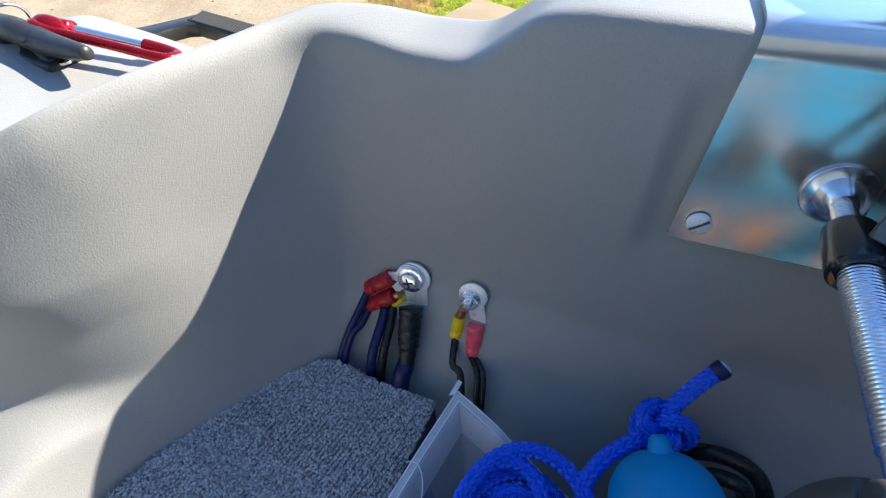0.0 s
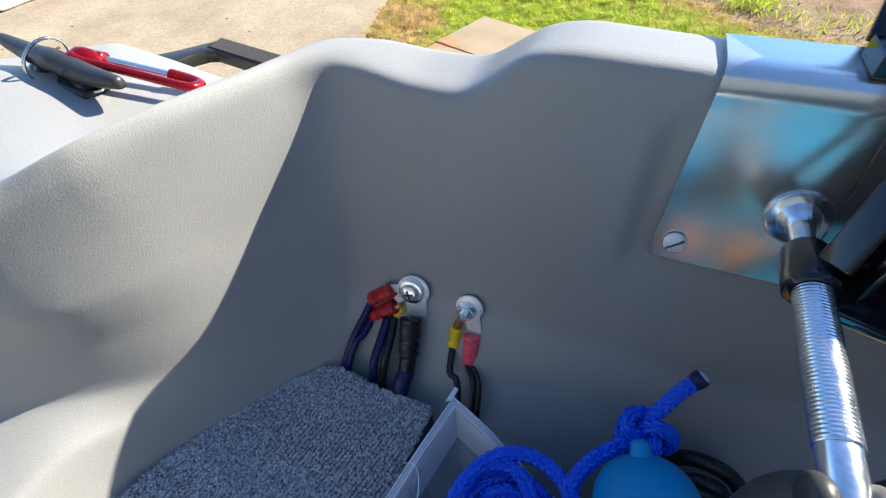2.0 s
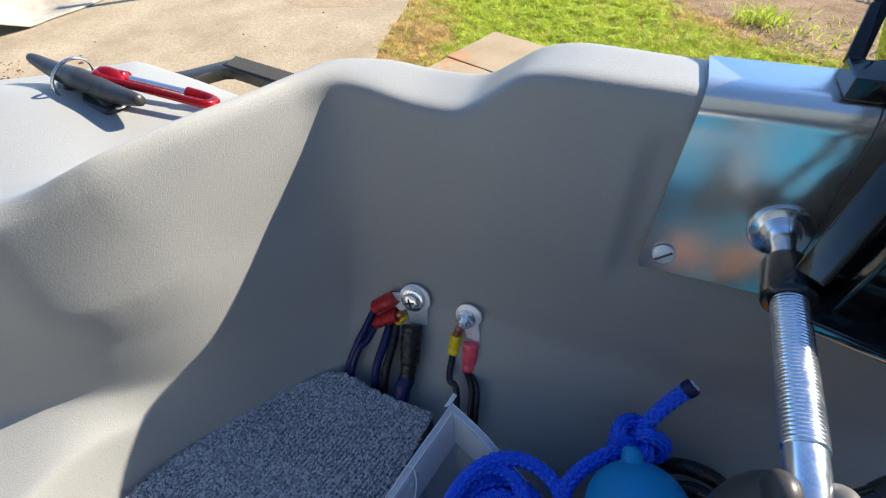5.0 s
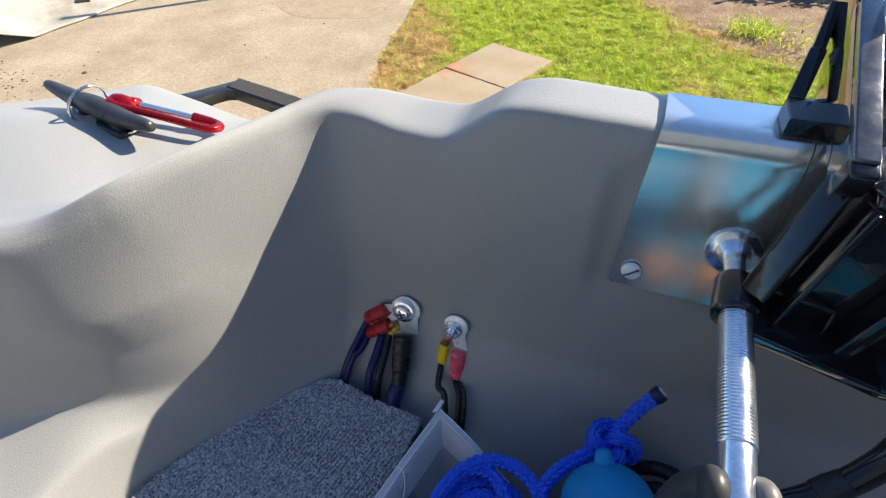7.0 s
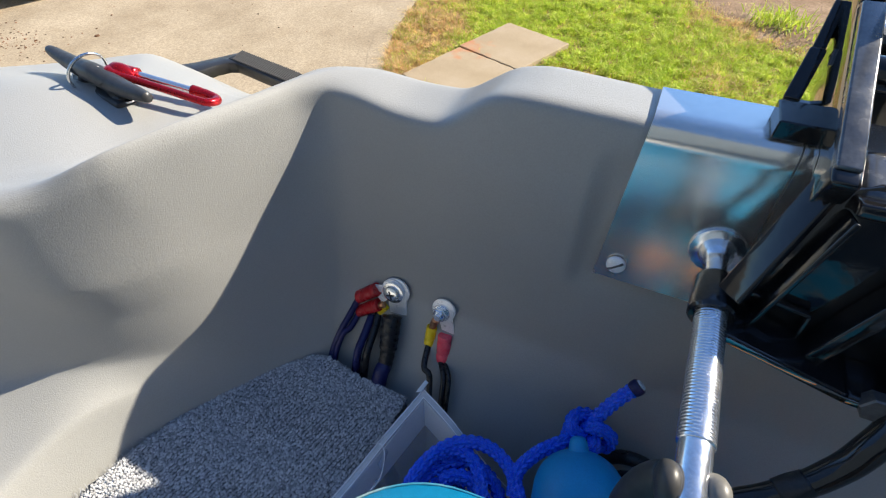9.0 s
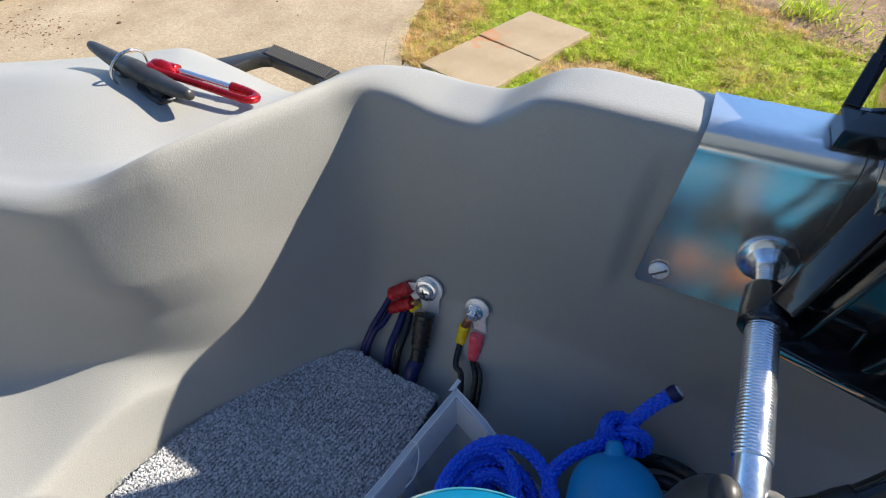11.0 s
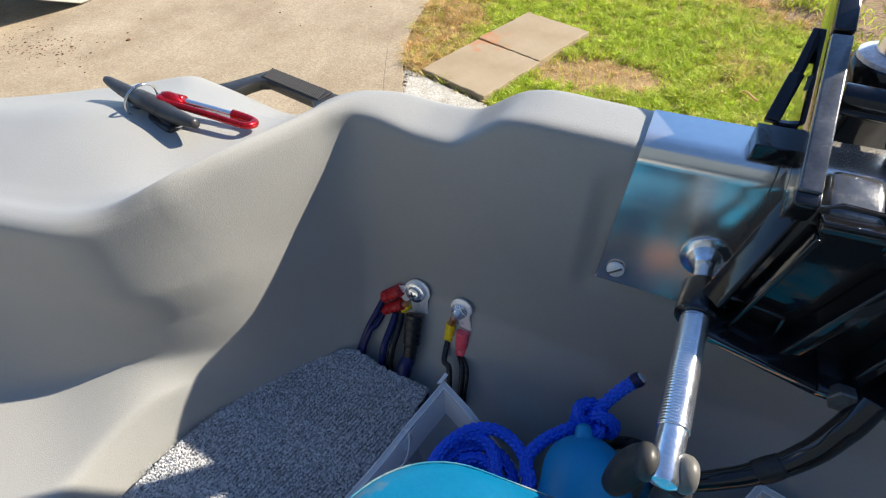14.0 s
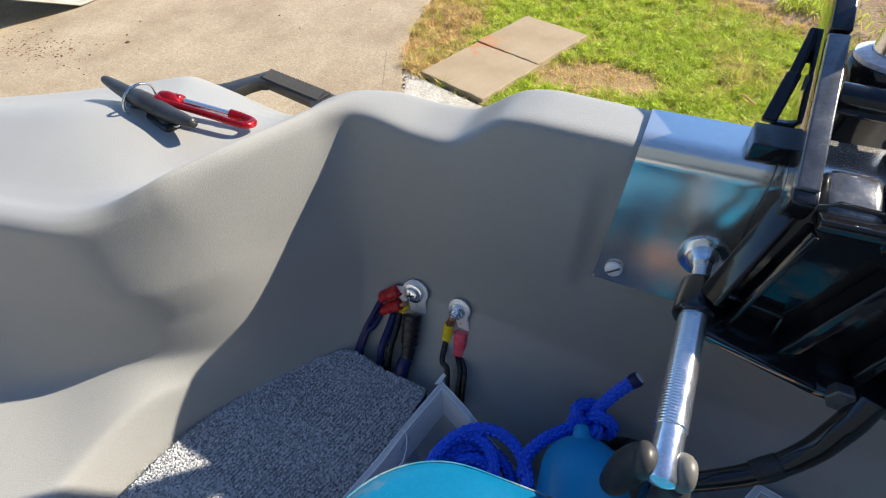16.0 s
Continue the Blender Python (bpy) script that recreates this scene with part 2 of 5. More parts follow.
def clear_plastic(low, high):
    """Thin, slightly milky polypropylene."""
    m = bpy.data.materials.new("clear_polypropylene")
    m.use_nodes = True
    n, l = m.node_tree.nodes, m.node_tree.links
    b = n["Principled BSDF"]
    b.inputs["Base Color"].default_value = (0.95, 0.96, 0.97, 1)
    b.inputs["Roughness"].default_value = 0.22
    tr = n.new("ShaderNodeBsdfTransparent")
    tr.inputs[0].default_value = (0.93, 0.95, 0.97, 1)
    mx = n.new("ShaderNodeMixShader")
    t = n.new("ShaderNodeTexNoise")
    t.inputs["Scale"].default_value, t.inputs["Detail"].default_value = 90, 4
    r = n.new("ShaderNodeMapRange")
    r.inputs[3].default_value, r.inputs[4].default_value = low, high
    l.new(t.outputs[0], r.inputs[0])
    l.new(r.outputs[0], mx.inputs[0])
    l.new(tr.outputs[0], mx.inputs[1])
    l.new(b.outputs[0], mx.inputs[2])
    l.new(mx.outputs[0], n["Material Output"].inputs[0])
    return m


M_CLEAR = clear_plastic(0.14, 0.32)
M_CLEAR_RIM = clear_plastic(0.42, 0.68)
M_CLEAR_EDGE = clear_plastic(0.8, 0.95)


# ---- mesh helpers ----
def mesh(name, verts, faces, mat, smooth=True):
    me = bpy.data.meshes.new(name)
    me.from_pydata([tuple(v) for v in verts], [], faces)
    me.materials.append(mat)
    me.shade_smooth() if smooth else me.shade_flat()
    me.update()
    return me


def empty(name, at, label, category, group="", kind=""):
    ob = new(name)
    ob.location = at
    ob.empty_display_size = 0.01
    return tagged(ob, label, category, group, kind)


def origin(ob):
    return Vector(ob.location)


def put(name, me, parent, label=""):
    """Links mesh data given in world places as one part under parent."""
    ob = new(name, me)
    ob.parent = parent
    ob.matrix_parent_inverse = Matrix.Translation(-origin(parent))
    return tagged(ob, label)


def part(name, bm, mat, parent, label="", smooth=True, sharp=35):
    me = bpy.data.meshes.new(name)
    bmesh.ops.recalc_face_normals(bm, faces=bm.faces)
    bm.to_mesh(me)
    bm.free()
    me.materials.append(mat)
    if smooth:
        me.shade_smooth()
        me.set_sharp_from_angle(angle=radians(sharp))
    return put(name, me, parent, label)


def box(size, m, bevel=0.0, seg=1, bm=None):
    """A bevelled box of that size, centred, at the pose m."""
    bm2 = bmesh.new()
    bmesh.ops.create_cube(bm2, size=1)
    bmesh.ops.scale(bm2, vec=size, verts=bm2.verts)
    if bevel:
        bmesh.ops.bevel(bm2, geom=bm2.edges[:], offset=bevel, segments=seg, affect="EDGES", profile=0.5)
    bmesh.ops.transform(bm2, matrix=m, verts=bm2.verts)
    if bm is None:
        return bm2
    join(bm, bm2)
    return bm


def join(bm, other):
    me = bpy.data.meshes.new("tmp")
    other.to_mesh(me)
    other.free()
    bm.from_mesh(me)
    bpy.data.meshes.remove(me)


def axis(a, b):
    """The pose whose z runs from a to b, at a."""
    d = Vector(b) - Vector(a)
    return Matrix.Translation(a) @ d.to_track_quat("Z", "Y").to_matrix().to_4x4()


def lathe(profile, m, seg=40, bm=None):
    """Turns (r, z) pairs about z, at the pose m."""
    bm = bm or bmesh.new()
    rings = []
    for r, z in profile:
        if r < 1e-6:
            rings.append([bm.verts.new(m @ Vector((0, 0, z)))])
        else:
            rings.append([bm.verts.new(m @ Vector((r * math.cos(2 * math.pi * i / seg), r * math.sin(2 * math.pi * i / seg), z))) for i in range(seg)])
    for a, b in zip(rings, rings[1:]):
        for i in range(seg):
            j = (i + 1) % seg
            if len(a) == 1 and len(b) > 1:
                bm.faces.new((a[0], b[i], b[j]))
            elif len(b) == 1 and len(a) > 1:
                bm.faces.new((a[i], a[j], b[0]))
            elif len(a) > 1:
                bm.faces.new((a[i], a[j], b[j], b[i]))
    return bm


def extrude(outline, depth, m, bevel=0.0, bm=None, holes=False):
    """A plate: a plane outline in x and y, raised by depth along z, with bevelled edges, at the pose m."""
    b2 = bmesh.new()
    vs = [b2.verts.new((x, y, 0)) for x, y in outline]
    f = b2.faces.new(vs)
    g = bmesh.ops.extrude_face_region(b2, geom=[f])
    bmesh.ops.translate(b2, vec=(0, 0, depth), verts=[v for v in g["geom"] if isinstance(v, bmesh.types.BMVert)])
    bmesh.ops.recalc_face_normals(b2, faces=b2.faces)
    if bevel:
        bmesh.ops.bevel(b2, geom=b2.edges[:], offset=bevel, segments=2, affect="EDGES", profile=0.5)
    bmesh.ops.transform(b2, matrix=m, verts=b2.verts)
    if bm is None:
        return b2
    join(bm, b2)
    return bm


def spline(points, step=0.002, closed=False):
    """A smooth curve through the points, at even steps."""
    p = [Vector(q) for q in points]
    out = []
    n = len(p)
    for i in range(n if closed else n - 1):
        if closed:
            a, b, c, d = p[(i - 1) % n], p[i], p[(i + 1) % n], p[(i + 2) % n]
        else:
            a, b, c, d = p[max(0, i - 1)], p[i], p[i + 1], p[min(n - 1, i + 2)]
        k = max(2, int((c - b).length / step))
        for j in range(k):
            t = j / k
            out.append(0.5 * ((2 * b) + (c - a) * t + (2 * a - 5 * b + 4 * c - d) * t * t + (3 * b - a - 3 * c + d) * t ** 3))
    if not closed:
        out.append(p[-1])
    return out


def sweep(path, radius, seg=16, shape=None, caps=True):
    """A tube along the path. radius: a number or a function of the share of the way; shape(angle, way) scales it."""
    path = [Vector(p) for p in path]
    t0 = (path[1] - path[0]).normalized()
    up = Vector((0, 0, 1)) if abs(t0.z) < 0.9 else Vector((1, 0, 0))
    nrm = t0.cross(up).normalized()
    verts, faces = [], []
    way, n = 0.0, len(path)
    for i, p in enumerate(path):
        t = (path[min(n - 1, i + 1)] - path[max(0, i - 1)]).normalized()
        nrm = (nrm - t * nrm.dot(t)).normalized()
        bi = t.cross(nrm)
        if i:
            way += (p - path[i - 1]).length
        r = radius(i / (n - 1)) if callable(radius) else radius
        for k in range(seg):
            a = 2 * math.pi * k / seg
            s = r * (shape(a, way) if shape else 1)
            verts.append(p + nrm * (s * math.cos(a)) + bi * (s * math.sin(a)))
    for i in range(n - 1):
        for k in range(seg):
            j = (k + 1) % seg
            faces.append((i * seg + k, i * seg + j, (i + 1) * seg + j, (i + 1) * seg + k))
    if caps:
        faces += [tuple(reversed(range(seg))), tuple(range((n - 1) * seg, n * seg))]
    return verts, faces


def tube(name, path, radius, mat, parent, label="", seg=16, shape=None):
    return put(name, mesh(name, *sweep(path, radius, seg, shape), mat), parent, label)


# ---- ground and garden ----
def sheet(name, outline, z0, z1, mat, label, category, kind="structure", bevel=0.0):
    bm = extrude(outline, z1 - z0, Matrix.Translation((0, 0, z0)), bevel)
    me = bpy.data.meshes.new(name)
    bmesh.ops.recalc_face_normals(bm, faces=bm.faces)
    bm.to_mesh(me)
    bm.free()
    me.materials.append(mat)
    return tagged(new(name, me), label, category, "", kind)


DRIVE_EDGE = ((-4.0, -0.40), (0.0, -0.45), (0.8, -0.66), (1.3, -0.87), (1.67, -1.053), (1.9, -1.183), (2.05, -1.255), (2.25, -1.328), (2.5, -1.384), (2.75, -1.428), (3.0, -1.495), (3.25, -1.56), (7.2, -2.6))


def edge_of_drive(y):
    """The curved edge between driveway and lawn."""
    return float(np.interp(y, [p[0] for p in DRIVE_EDGE], [p[1] for p in DRIVE_EDGE]))


ground = new("ground", mesh("ground", [(-400, -400, -0.02), (400, -400, -0.02), (400, 400, -0.02), (-400, 400, -0.02)], [(0, 1, 2, 3)], M_TURF))
tagged(ground, "dry turf and soil reaching to the horizon", "ground", "", "structure")

drive_edge = [(edge_of_drive(-4 + 0.2 * i), -4 + 0.2 * i) for i in range(56)]
sheet("driveway", drive_edge + [(-14, 7), (-14, -4)], -0.2, 0.004, M_DECK_CONC, "sunlit beige concrete driveway with fine grit and stains", "driveway")
sheet("driveway_patch", [(-2.06 + 0.48 * math.cos(a) + 0.05 * math.sin(3 * a), 3.03 + 0.3 * math.sin(a) + 0.03 * math.cos(5 * a)) for a in [i * math.pi / 16 for i in range(32)]],
      -0.05, 0.0048, M_PATCH, "darker worn patch in the concrete driveway", "patch")
tagged(bpy.data.objects["driveway_patch"], kind="structure")

# kerb strip along the driveway
strip = [(edge_of_drive(y) - 0.1, y) for y in [0.4 + 0.2 * i for i in range(30)]]
strip += [(edge_of_drive(y) + 0.0, y) for y in [0.4 + 0.2 * i for i in reversed(range(30))]]
sheet("kerb", strip, -0.1, 0.0055, M_DECK_CONC, "flush concrete edge strip beside the lawn", "kerb", bevel=0.0008)


def paver(at, turn, size, name="paver"):
    rnd = random.Random(int(1000 * (at[0] + 7)))
    sx, sy = size
    n = 12
    out = []
    for a, b in (((-1, -1), (1, -1)), ((1, -1), (1, 1)), ((1, 1), (-1, 1)), ((-1, 1), (-1, -1))):
        for i in range(n):
            t = i / n
            j = 0 if i == 0 else rnd.uniform(-0.003, 0.003)
            out.append((sx / 2 * (a[0] + (b[0] - a[0]) * t) + j, sy / 2 * (a[1] + (b[1] - a[1]) * t) + j))
    bm = extrude(out, 0.045, Matrix.Identity(4), 0.004)
    me = bpy.data.meshes.new(name)
    bmesh.ops.recalc_face_normals(bm, faces=bm.faces)
    bm.to_mesh(me)
    bm.free()
    me.materials.append(M_PAVER)
    ob = new(name, me)
    ob.matrix_world = pose(at[0], at[1], at[2], 0, 0, turn)
    return tagged(ob, "weathered square sandstone paver set in the lawn", "paver", "stepping pavers in the lawn")


PAVE_TURN = -20.8
paver((-0.657, 2.347, -0.028), PAVE_TURN, (0.402, 0.40))
paver((-0.788, 1.9635, -0.030), PAVE_TURN + 0.8, (0.405, 0.398))

# soil bed behind the lawn
bed = [(-0.6, 4.4), (-0.1, 3.66), (0.12, 3.32), (0.31, 3.09), (0.5, 2.92), (0.75, 2.74), (1.3, 2.5), (4, 2.2), (6, 9), (-3, 9)]
sheet("garden_bed", bed, -0.1, -0.013, M_SOIL, "dry brown soil of the garden bed", "garden bed")
def blades(name, places, height, width, mat, label, category, seed, bend=0.5):
    """Many grass blades in one mesh: places are (x, y, z, height factor)."""
    rng = np.random.default_rng(seed)
    n = len(places)
    p = np.array(places)
    a = rng.uniform(0, 2 * math.pi, n)
    lean = rng.uniform(0.1, 1.0, n) * bend
    la = rng.uniform(0, 2 * math.pi, n)
    h = height * p[:, 3] * rng.uniform(0.5, 1.25, n)
    w = width * rng.uniform(0.6, 1.3, n)
    side = np.stack([np.cos(a) * w, np.sin(a) * w, np.zeros(n)], 1)
    base = p[:, :3]
    dirv = np.stack([np.cos(la) * lean, np.sin(la) * lean, np.ones(n)], 1)
    mid = base + dirv * (h * 0.55)[:, None]
    tip = base + np.stack([np.cos(la) * lean * 2.0, np.sin(la) * lean * 2.0, np.ones(n) * (1 - 0.35 * lean)], 1) * h[:, None]
    v = np.stack([base - side, base + side, mid + side * 0.8, mid - side * 0.8, tip], 1).reshape(-1, 3)
    f = []
    for i in range(n):
        k = 5 * i
        f.append((k, k + 1, k + 2, k + 3))
        f.append((k + 3, k + 2, k + 4))
    ob = new(name, mesh(name, v.tolist(), f, mat))
    return tagged(ob, label, category, "", "stuff")


def in_paver(x, y):
    for cx, cy in ((-0.657, 2.347), (-0.788, 1.9635)):
        c, s = math.cos(radians(-PAVE_TURN)), math.sin(radians(-PAVE_TURN))
        dx, dy = x - cx, y - cy
        if abs(c * dx - s * dy) < 0.196 and abs(s * dx + c * dy) < 0.196:
            return True
    return False


def bed_front(x):
    return 3.5 - 0.92 * x - 0.1 * math.sin(3 * x) if x < 0.8 else 2.74 - 0.3 * (x - 0.8)


def in_spill(x, y):
    return y < 1.845 - 0.36 * (x + 1.07) and x < -0.62 and y > 1.45


rng = random.Random(5)
green, straw = [], []
while len(green) + len(straw) < 260000:
    y = 1.25 + 2.9 * rng.random() ** 1.25
    x = rng.uniform(-1.75, 1.3)
    if x < edge_of_drive(y) + 0.012 * rng.random() or y > bed_front(x) + rng.gauss(0.02, 0.1) or in_paver(x, y) or in_spill(x, y):
        continue
    broad = noise.noise((x * 1.6, y * 1.6, 4.0)) + 0.5 * noise.noise((x * 5, y * 5, 1.0))
    tuft = noise.noise((x * 17, y * 17, 2.0))
    near_drive = max(0.0, 1 - (x - edge_of_drive(y)) / 0.42)
    bed_side = max(0.0, 1 - (bed_front(x) - y) / 0.3)
    bare = max(0.0, 1 - math.hypot((x + 0.27) / 0.36, (y - 2.10) / 0.20)) + 0.25 * noise.noise((x * 12, y * 12, 7.0))
    edge = max(0.0, 1 - math.hypot((x + 1.08) / 0.28, (y - 2.3) / 0.6))
    front = max(0.0, 1 - (y - 1.5) / 0.5)
    dry = broad * 0.8 + near_drive * 1.12 + max(0.0, bare) * 1.8 + edge * 1.0 + front * 0.45 + bed_side * 0.7 - 0.14
    if bare > 0.22 and rng.random() < 0.8:
        continue
    for _ in range(5 if tuft > -0.05 else 1):
        px, py = x + rng.gauss(0, 0.011), y + rng.gauss(0, 0.011)
        if in_paver(px, py) or px < edge_of_drive(py):
            continue
        tall = max(0.35, 0.85 + 1.1 * tuft + 0.5 * broad)
        if rng.random() < min(0.92, max(0.05, dry)):
            straw.append((px, py, -0.018, tall * (1.0 + 0.9 * near_drive * (y < 2.6)) * (0.5 if bare > 0.15 else 1.0)))
        else:
            green.append((px, py, -0.018, tall * (1.0 + 0.6 * near_drive)))
wide = []
while len(wide) < 42000:
    x, y = rng.uniform(-1.2, 3.25), rng.uniform(-2.7, 2.7)
    if x < edge_of_drive(y) + 0.02 or y > bed_front(x) or (x < 1.3 and y > 1.25) or noise.noise((x * 6, y * 6, 3.0)) < -0.35:
        continue
    wide.append((x, y, -0.018, 1.0 + 0.6 * noise.noise((x * 9, y * 9, 2.0))))
blades("lawn_grass", wide, 0.032, 0.0042, M_GRASS, "short green lawn grass beside the kayak", "grass", 15, 0.9)
blades("lawn_grass", green, 0.030, 0.0019, M_GRASS, "short tufted sunlit green lawn grass", "grass", 11, 0.9)
blades("dry_grass", straw, 0.026, 0.0016, M_STRAW, "dry straw-coloured grass tufts in the lawn", "grass", 12, 0.9)

clump_places = [(0.57 + rng.gauss(0, 0.07), 3.17 + rng.gauss(0, 0.06), 0.0, rng.uniform(0.6, 1.4)) for _ in range(260)]
blades("grass_clump", clump_places, 0.075, 0.0030, M_GRASS, "clump of long pale grass on the soil bed", "grass clump", 13, 0.9)
clump_places = [(rng.uniform(0.6, 2.6), 0, 0.0, rng.uniform(0.5, 1.3)) for _ in range(420)]
clump_places = [(x, 3.05 - 0.25 * (x - 0.6) + rng.gauss(0, 0.12), z, h) for x, y, z, h in clump_places]
blades("weed_border", clump_places, 0.07, 0.004, M_GRASS, "low green weeds along the soil bed", "weeds", 14, 1.0)


def leaf_cloud(name, centres, count, size, mat, label, category, seed):
    rg = np.random.default_rng(seed)
    v, f = [], []
    c = np.array(centres)
    pick = rg.integers(0, len(c), count)
    for i in range(count):
        cx, cy, cz, r = c[pick[i]]
        d = rg.normal(size=3)
        d /= np.linalg.norm(d)
        p = np.array([cx, cy, cz]) + d * r * rg.uniform(0.6, 1.05)
        if p[2] < 0.01:
            p[2] = 0.01 + 0.05 * rg.random()
        t = rg.normal(size=3)
        t /= np.linalg.norm(t)
        b = np.cross(t, rg.normal(size=3))
        b /= np.linalg.norm(b)
        s = size * rg.uniform(0.6, 1.4)
        k = len(v)
        nrm = np.cross(t, b)
        v += [p - t * s, p + b * s * 0.45 + nrm * s * 0.1, p + t * s, p - b * s * 0.45 + nrm * s * 0.1]
        f.append((k, k + 1, k + 2, k + 3))
    return tagged(new(name, mesh(name, [x.tolist() for x in v], f, mat)), label, category, "", "stuff")


leaf_cloud("hedge_foliage", [(0.2 + 0.42 * i, 4.75 - 0.12 * i + 0.1 * math.sin(2.3 * i), 0.26, 0.34) for i in range(9)] + [(0.3 + 0.5 * i, 5.2 - 0.1 * i, 0.4, 0.45) for i in range(8)],
           16000, 0.035, M_LEAF, "dark shaded green shrubs behind the garden bed", "shrub", 21)

# crumbs of soil on the driveway, and white rubble by the pavers
def pebbles(name, places, size, mat, label, category, seed, flat=0.6):
    rg = random.Random(seed)
    v, f = [], []
    for x, y, z, k in places:
        s = size * k * rg.uniform(0.5, 1.4)
        base = len(v)
        ph = rg.uniform(0, 6)
        for lvl, rr in ((0.0, 1.0), (0.55, 0.85)):
            for i in range(6):
                a = ph + i * math.pi / 3
                q = s * rr * rg.uniform(0.75, 1.2)
                v.append((x + q * math.cos(a), y + q * math.sin(a), z + lvl * s * flat * 2))
        v.append((x, y, z + s * flat * 1.6))
        for i in range(6):
            j = (i + 1) % 6
            f.append((base + i, base + j, base + 6 + j, base + 6 + i))
            f.append((base + 6 + i, base + 6 + j, base + 12))
    return tagged(new(name, mesh(name, v, f, mat, False)), label, category, "", "stuff")


crumbs = [(-3.42 + rng.gauss(0, 0.22), 1.36 + rng.gauss(0, 0.09), 0.004, rng.uniform(0.25, 0.8)) for _ in range(230)]
crumbs += [(-3.15 + rng.gauss(0, 0.05), 1.37 + rng.gauss(0, 0.03), 0.004, rng.uniform(0.4, 1.1)) for _ in range(14)]
crumbs += [(rng.uniform(-4, -1.3), rng.uniform(1.0, 3.4), 0.004, rng.uniform(0.25, 0.8)) for _ in range(90)]
crumbs += [(-2.88, 1.608, 0.004, 1.7), (-3.01, 1.54, 0.004, 1.0), (-2.98, 1.68, 0.004, 0.9), (-3.0, 1.60, 0.004, 0.8)]
crumbs = [c for c in crumbs if c[0] < edge_of_drive(c[1]) - 0.02]
pebbles("soil_crumbs", crumbs, 0.007, M_DEBRIS, "dark soil crumbs scattered on the driveway", "crumbs", 31, 0.4)
rubble = []
while len(rubble) < 2600:
    x, y = rng.uniform(-1.14, -0.6), rng.uniform(1.5, 1.86)
    if y < 1.835 - 0.36 * (x + 1.07) and x > edge_of_drive(y) - 0.01 and y > 1.52 - 0.25 * (x + 1.0):
        rubble.append((x, y, -0.008, rng.uniform(0.4, 1.3)))
pebbles("white_rubble", rubble, 0.0052, M_WHITE, "white crumbled mortar beside the pavers", "rubble", 32, 0.35)

twig = empty("twig", (0.35, 2.07, 0), "short bleached twig lying on the lawn", "twig")
tube("stick", spline([(0.325, 2.095, 0.014), (0.345, 2.085, 0.02), (0.365, 2.06, 0.016), (0.386, 2.042, 0.014)], 0.004), 0.0045, M_STRAW, twig)

sheet("mortar_bed", [(-1.045, 1.66), (-1.085, 1.79), (-0.99, 1.80), (-0.85, 1.75), (-0.70, 1.695), (-0.62, 1.665), (-0.60, 1.50), (-0.9, 1.45), (-0.965, 1.50)], -0.05, -0.004, M_WHITE, "whitish mortar bed beside the pavers", "mortar", bevel=0.004)

# dirty white canvas lying in folds at the far side of the driveway, a rail end on it, and a post
def canvas():
    v, f = [], []
    nx, ny = 60, 44
    for top in (0.0, 1.0):
        for i in range(nx + 1):
            for k in range(ny + 1):
                u, w = i / nx, k / ny
                y = 1.22 + 2.16 * w
                over = max(0.0, 1.915 - y)
                x0 = -3.735 + 0.035 * min(1.0, max(0.0, y - 1.915) / 0.8) - 0.2 * over + 0.010 * math.sin(29 * w)
                x = x0 - 1.7 * u
                front = (1 - u) * 0.0 + 0.03 * math.sin(9 * u) * (1 - w)
                rise = 0.55 * min(1.0, max(0.0, (u - 0.06) / 0.7)) ** 1.2
                fold = 0.02 * math.sin(7 * x + 9 * y) * min(1.0, 4 * u) + 0.014 * math.sin(17 * x - 11 * y) * min(1.0, 5 * u)
                v.append((x, y - front, 0.008 + 0.44 * over + max(0.0, rise + fold) + 0.012 * top))
    s = (nx + 1) * (ny + 1)
    at_ = lambda t, i, k: t * s + i * (ny + 1) + k
    for i in range(nx):
        for k in range(ny):
            f.append((at_(1, i, k), at_(1, i, k + 1), at_(1, i + 1, k + 1), at_(1, i + 1, k)))
            f.append((at_(0, i, k), at_(0, i + 1, k), at_(0, i + 1, k + 1), at_(0, i, k + 1)))
    for i in range(nx):
        f.append((at_(0, i, 0), at_(1, i, 0), at_(1, i + 1, 0), at_(0, i + 1, 0)))
    for k in range(ny):
        f.append((at_(0, 0, k), at_(0, 0, k + 1), at_(1, 0, k + 1), at_(1, 0, k)))
    return mesh("white_canvas", v, f, M_TARP)


tagged(new("white_canvas", canvas()), "dirty white canvas sheet with one edge lifted off the driveway", "canvas sheet")
rail = empty("metal_rail", (-3.9, 2.45, 0.03), "dull grey metal rail end lying on the canvas", "rail")
part("rail_tube", box((0.9, 0.09, 0.06), pose(-4.36, 2.62, 0.15, 0, 14, -22), 0.008), M_RUSTY, rail)
part("rail_cap", box((0.03, 0.1, 0.07), pose(-3.92, 2.445, 0.04, 0, 14, -22), 0.006), M_BLACK, rail, "black end cap")
post = empty("slim_post", (-1.53, 4.30, 0), "slim grey metal post standing beyond the driveway", "post")
part("post_tube", lathe([(0, 0), (0.028, 0), (0.028, 2.2), (0, 2.21)], Matrix.Translation((-1.53, 4.30, -0.03)), 20), M_RUSTY, post)

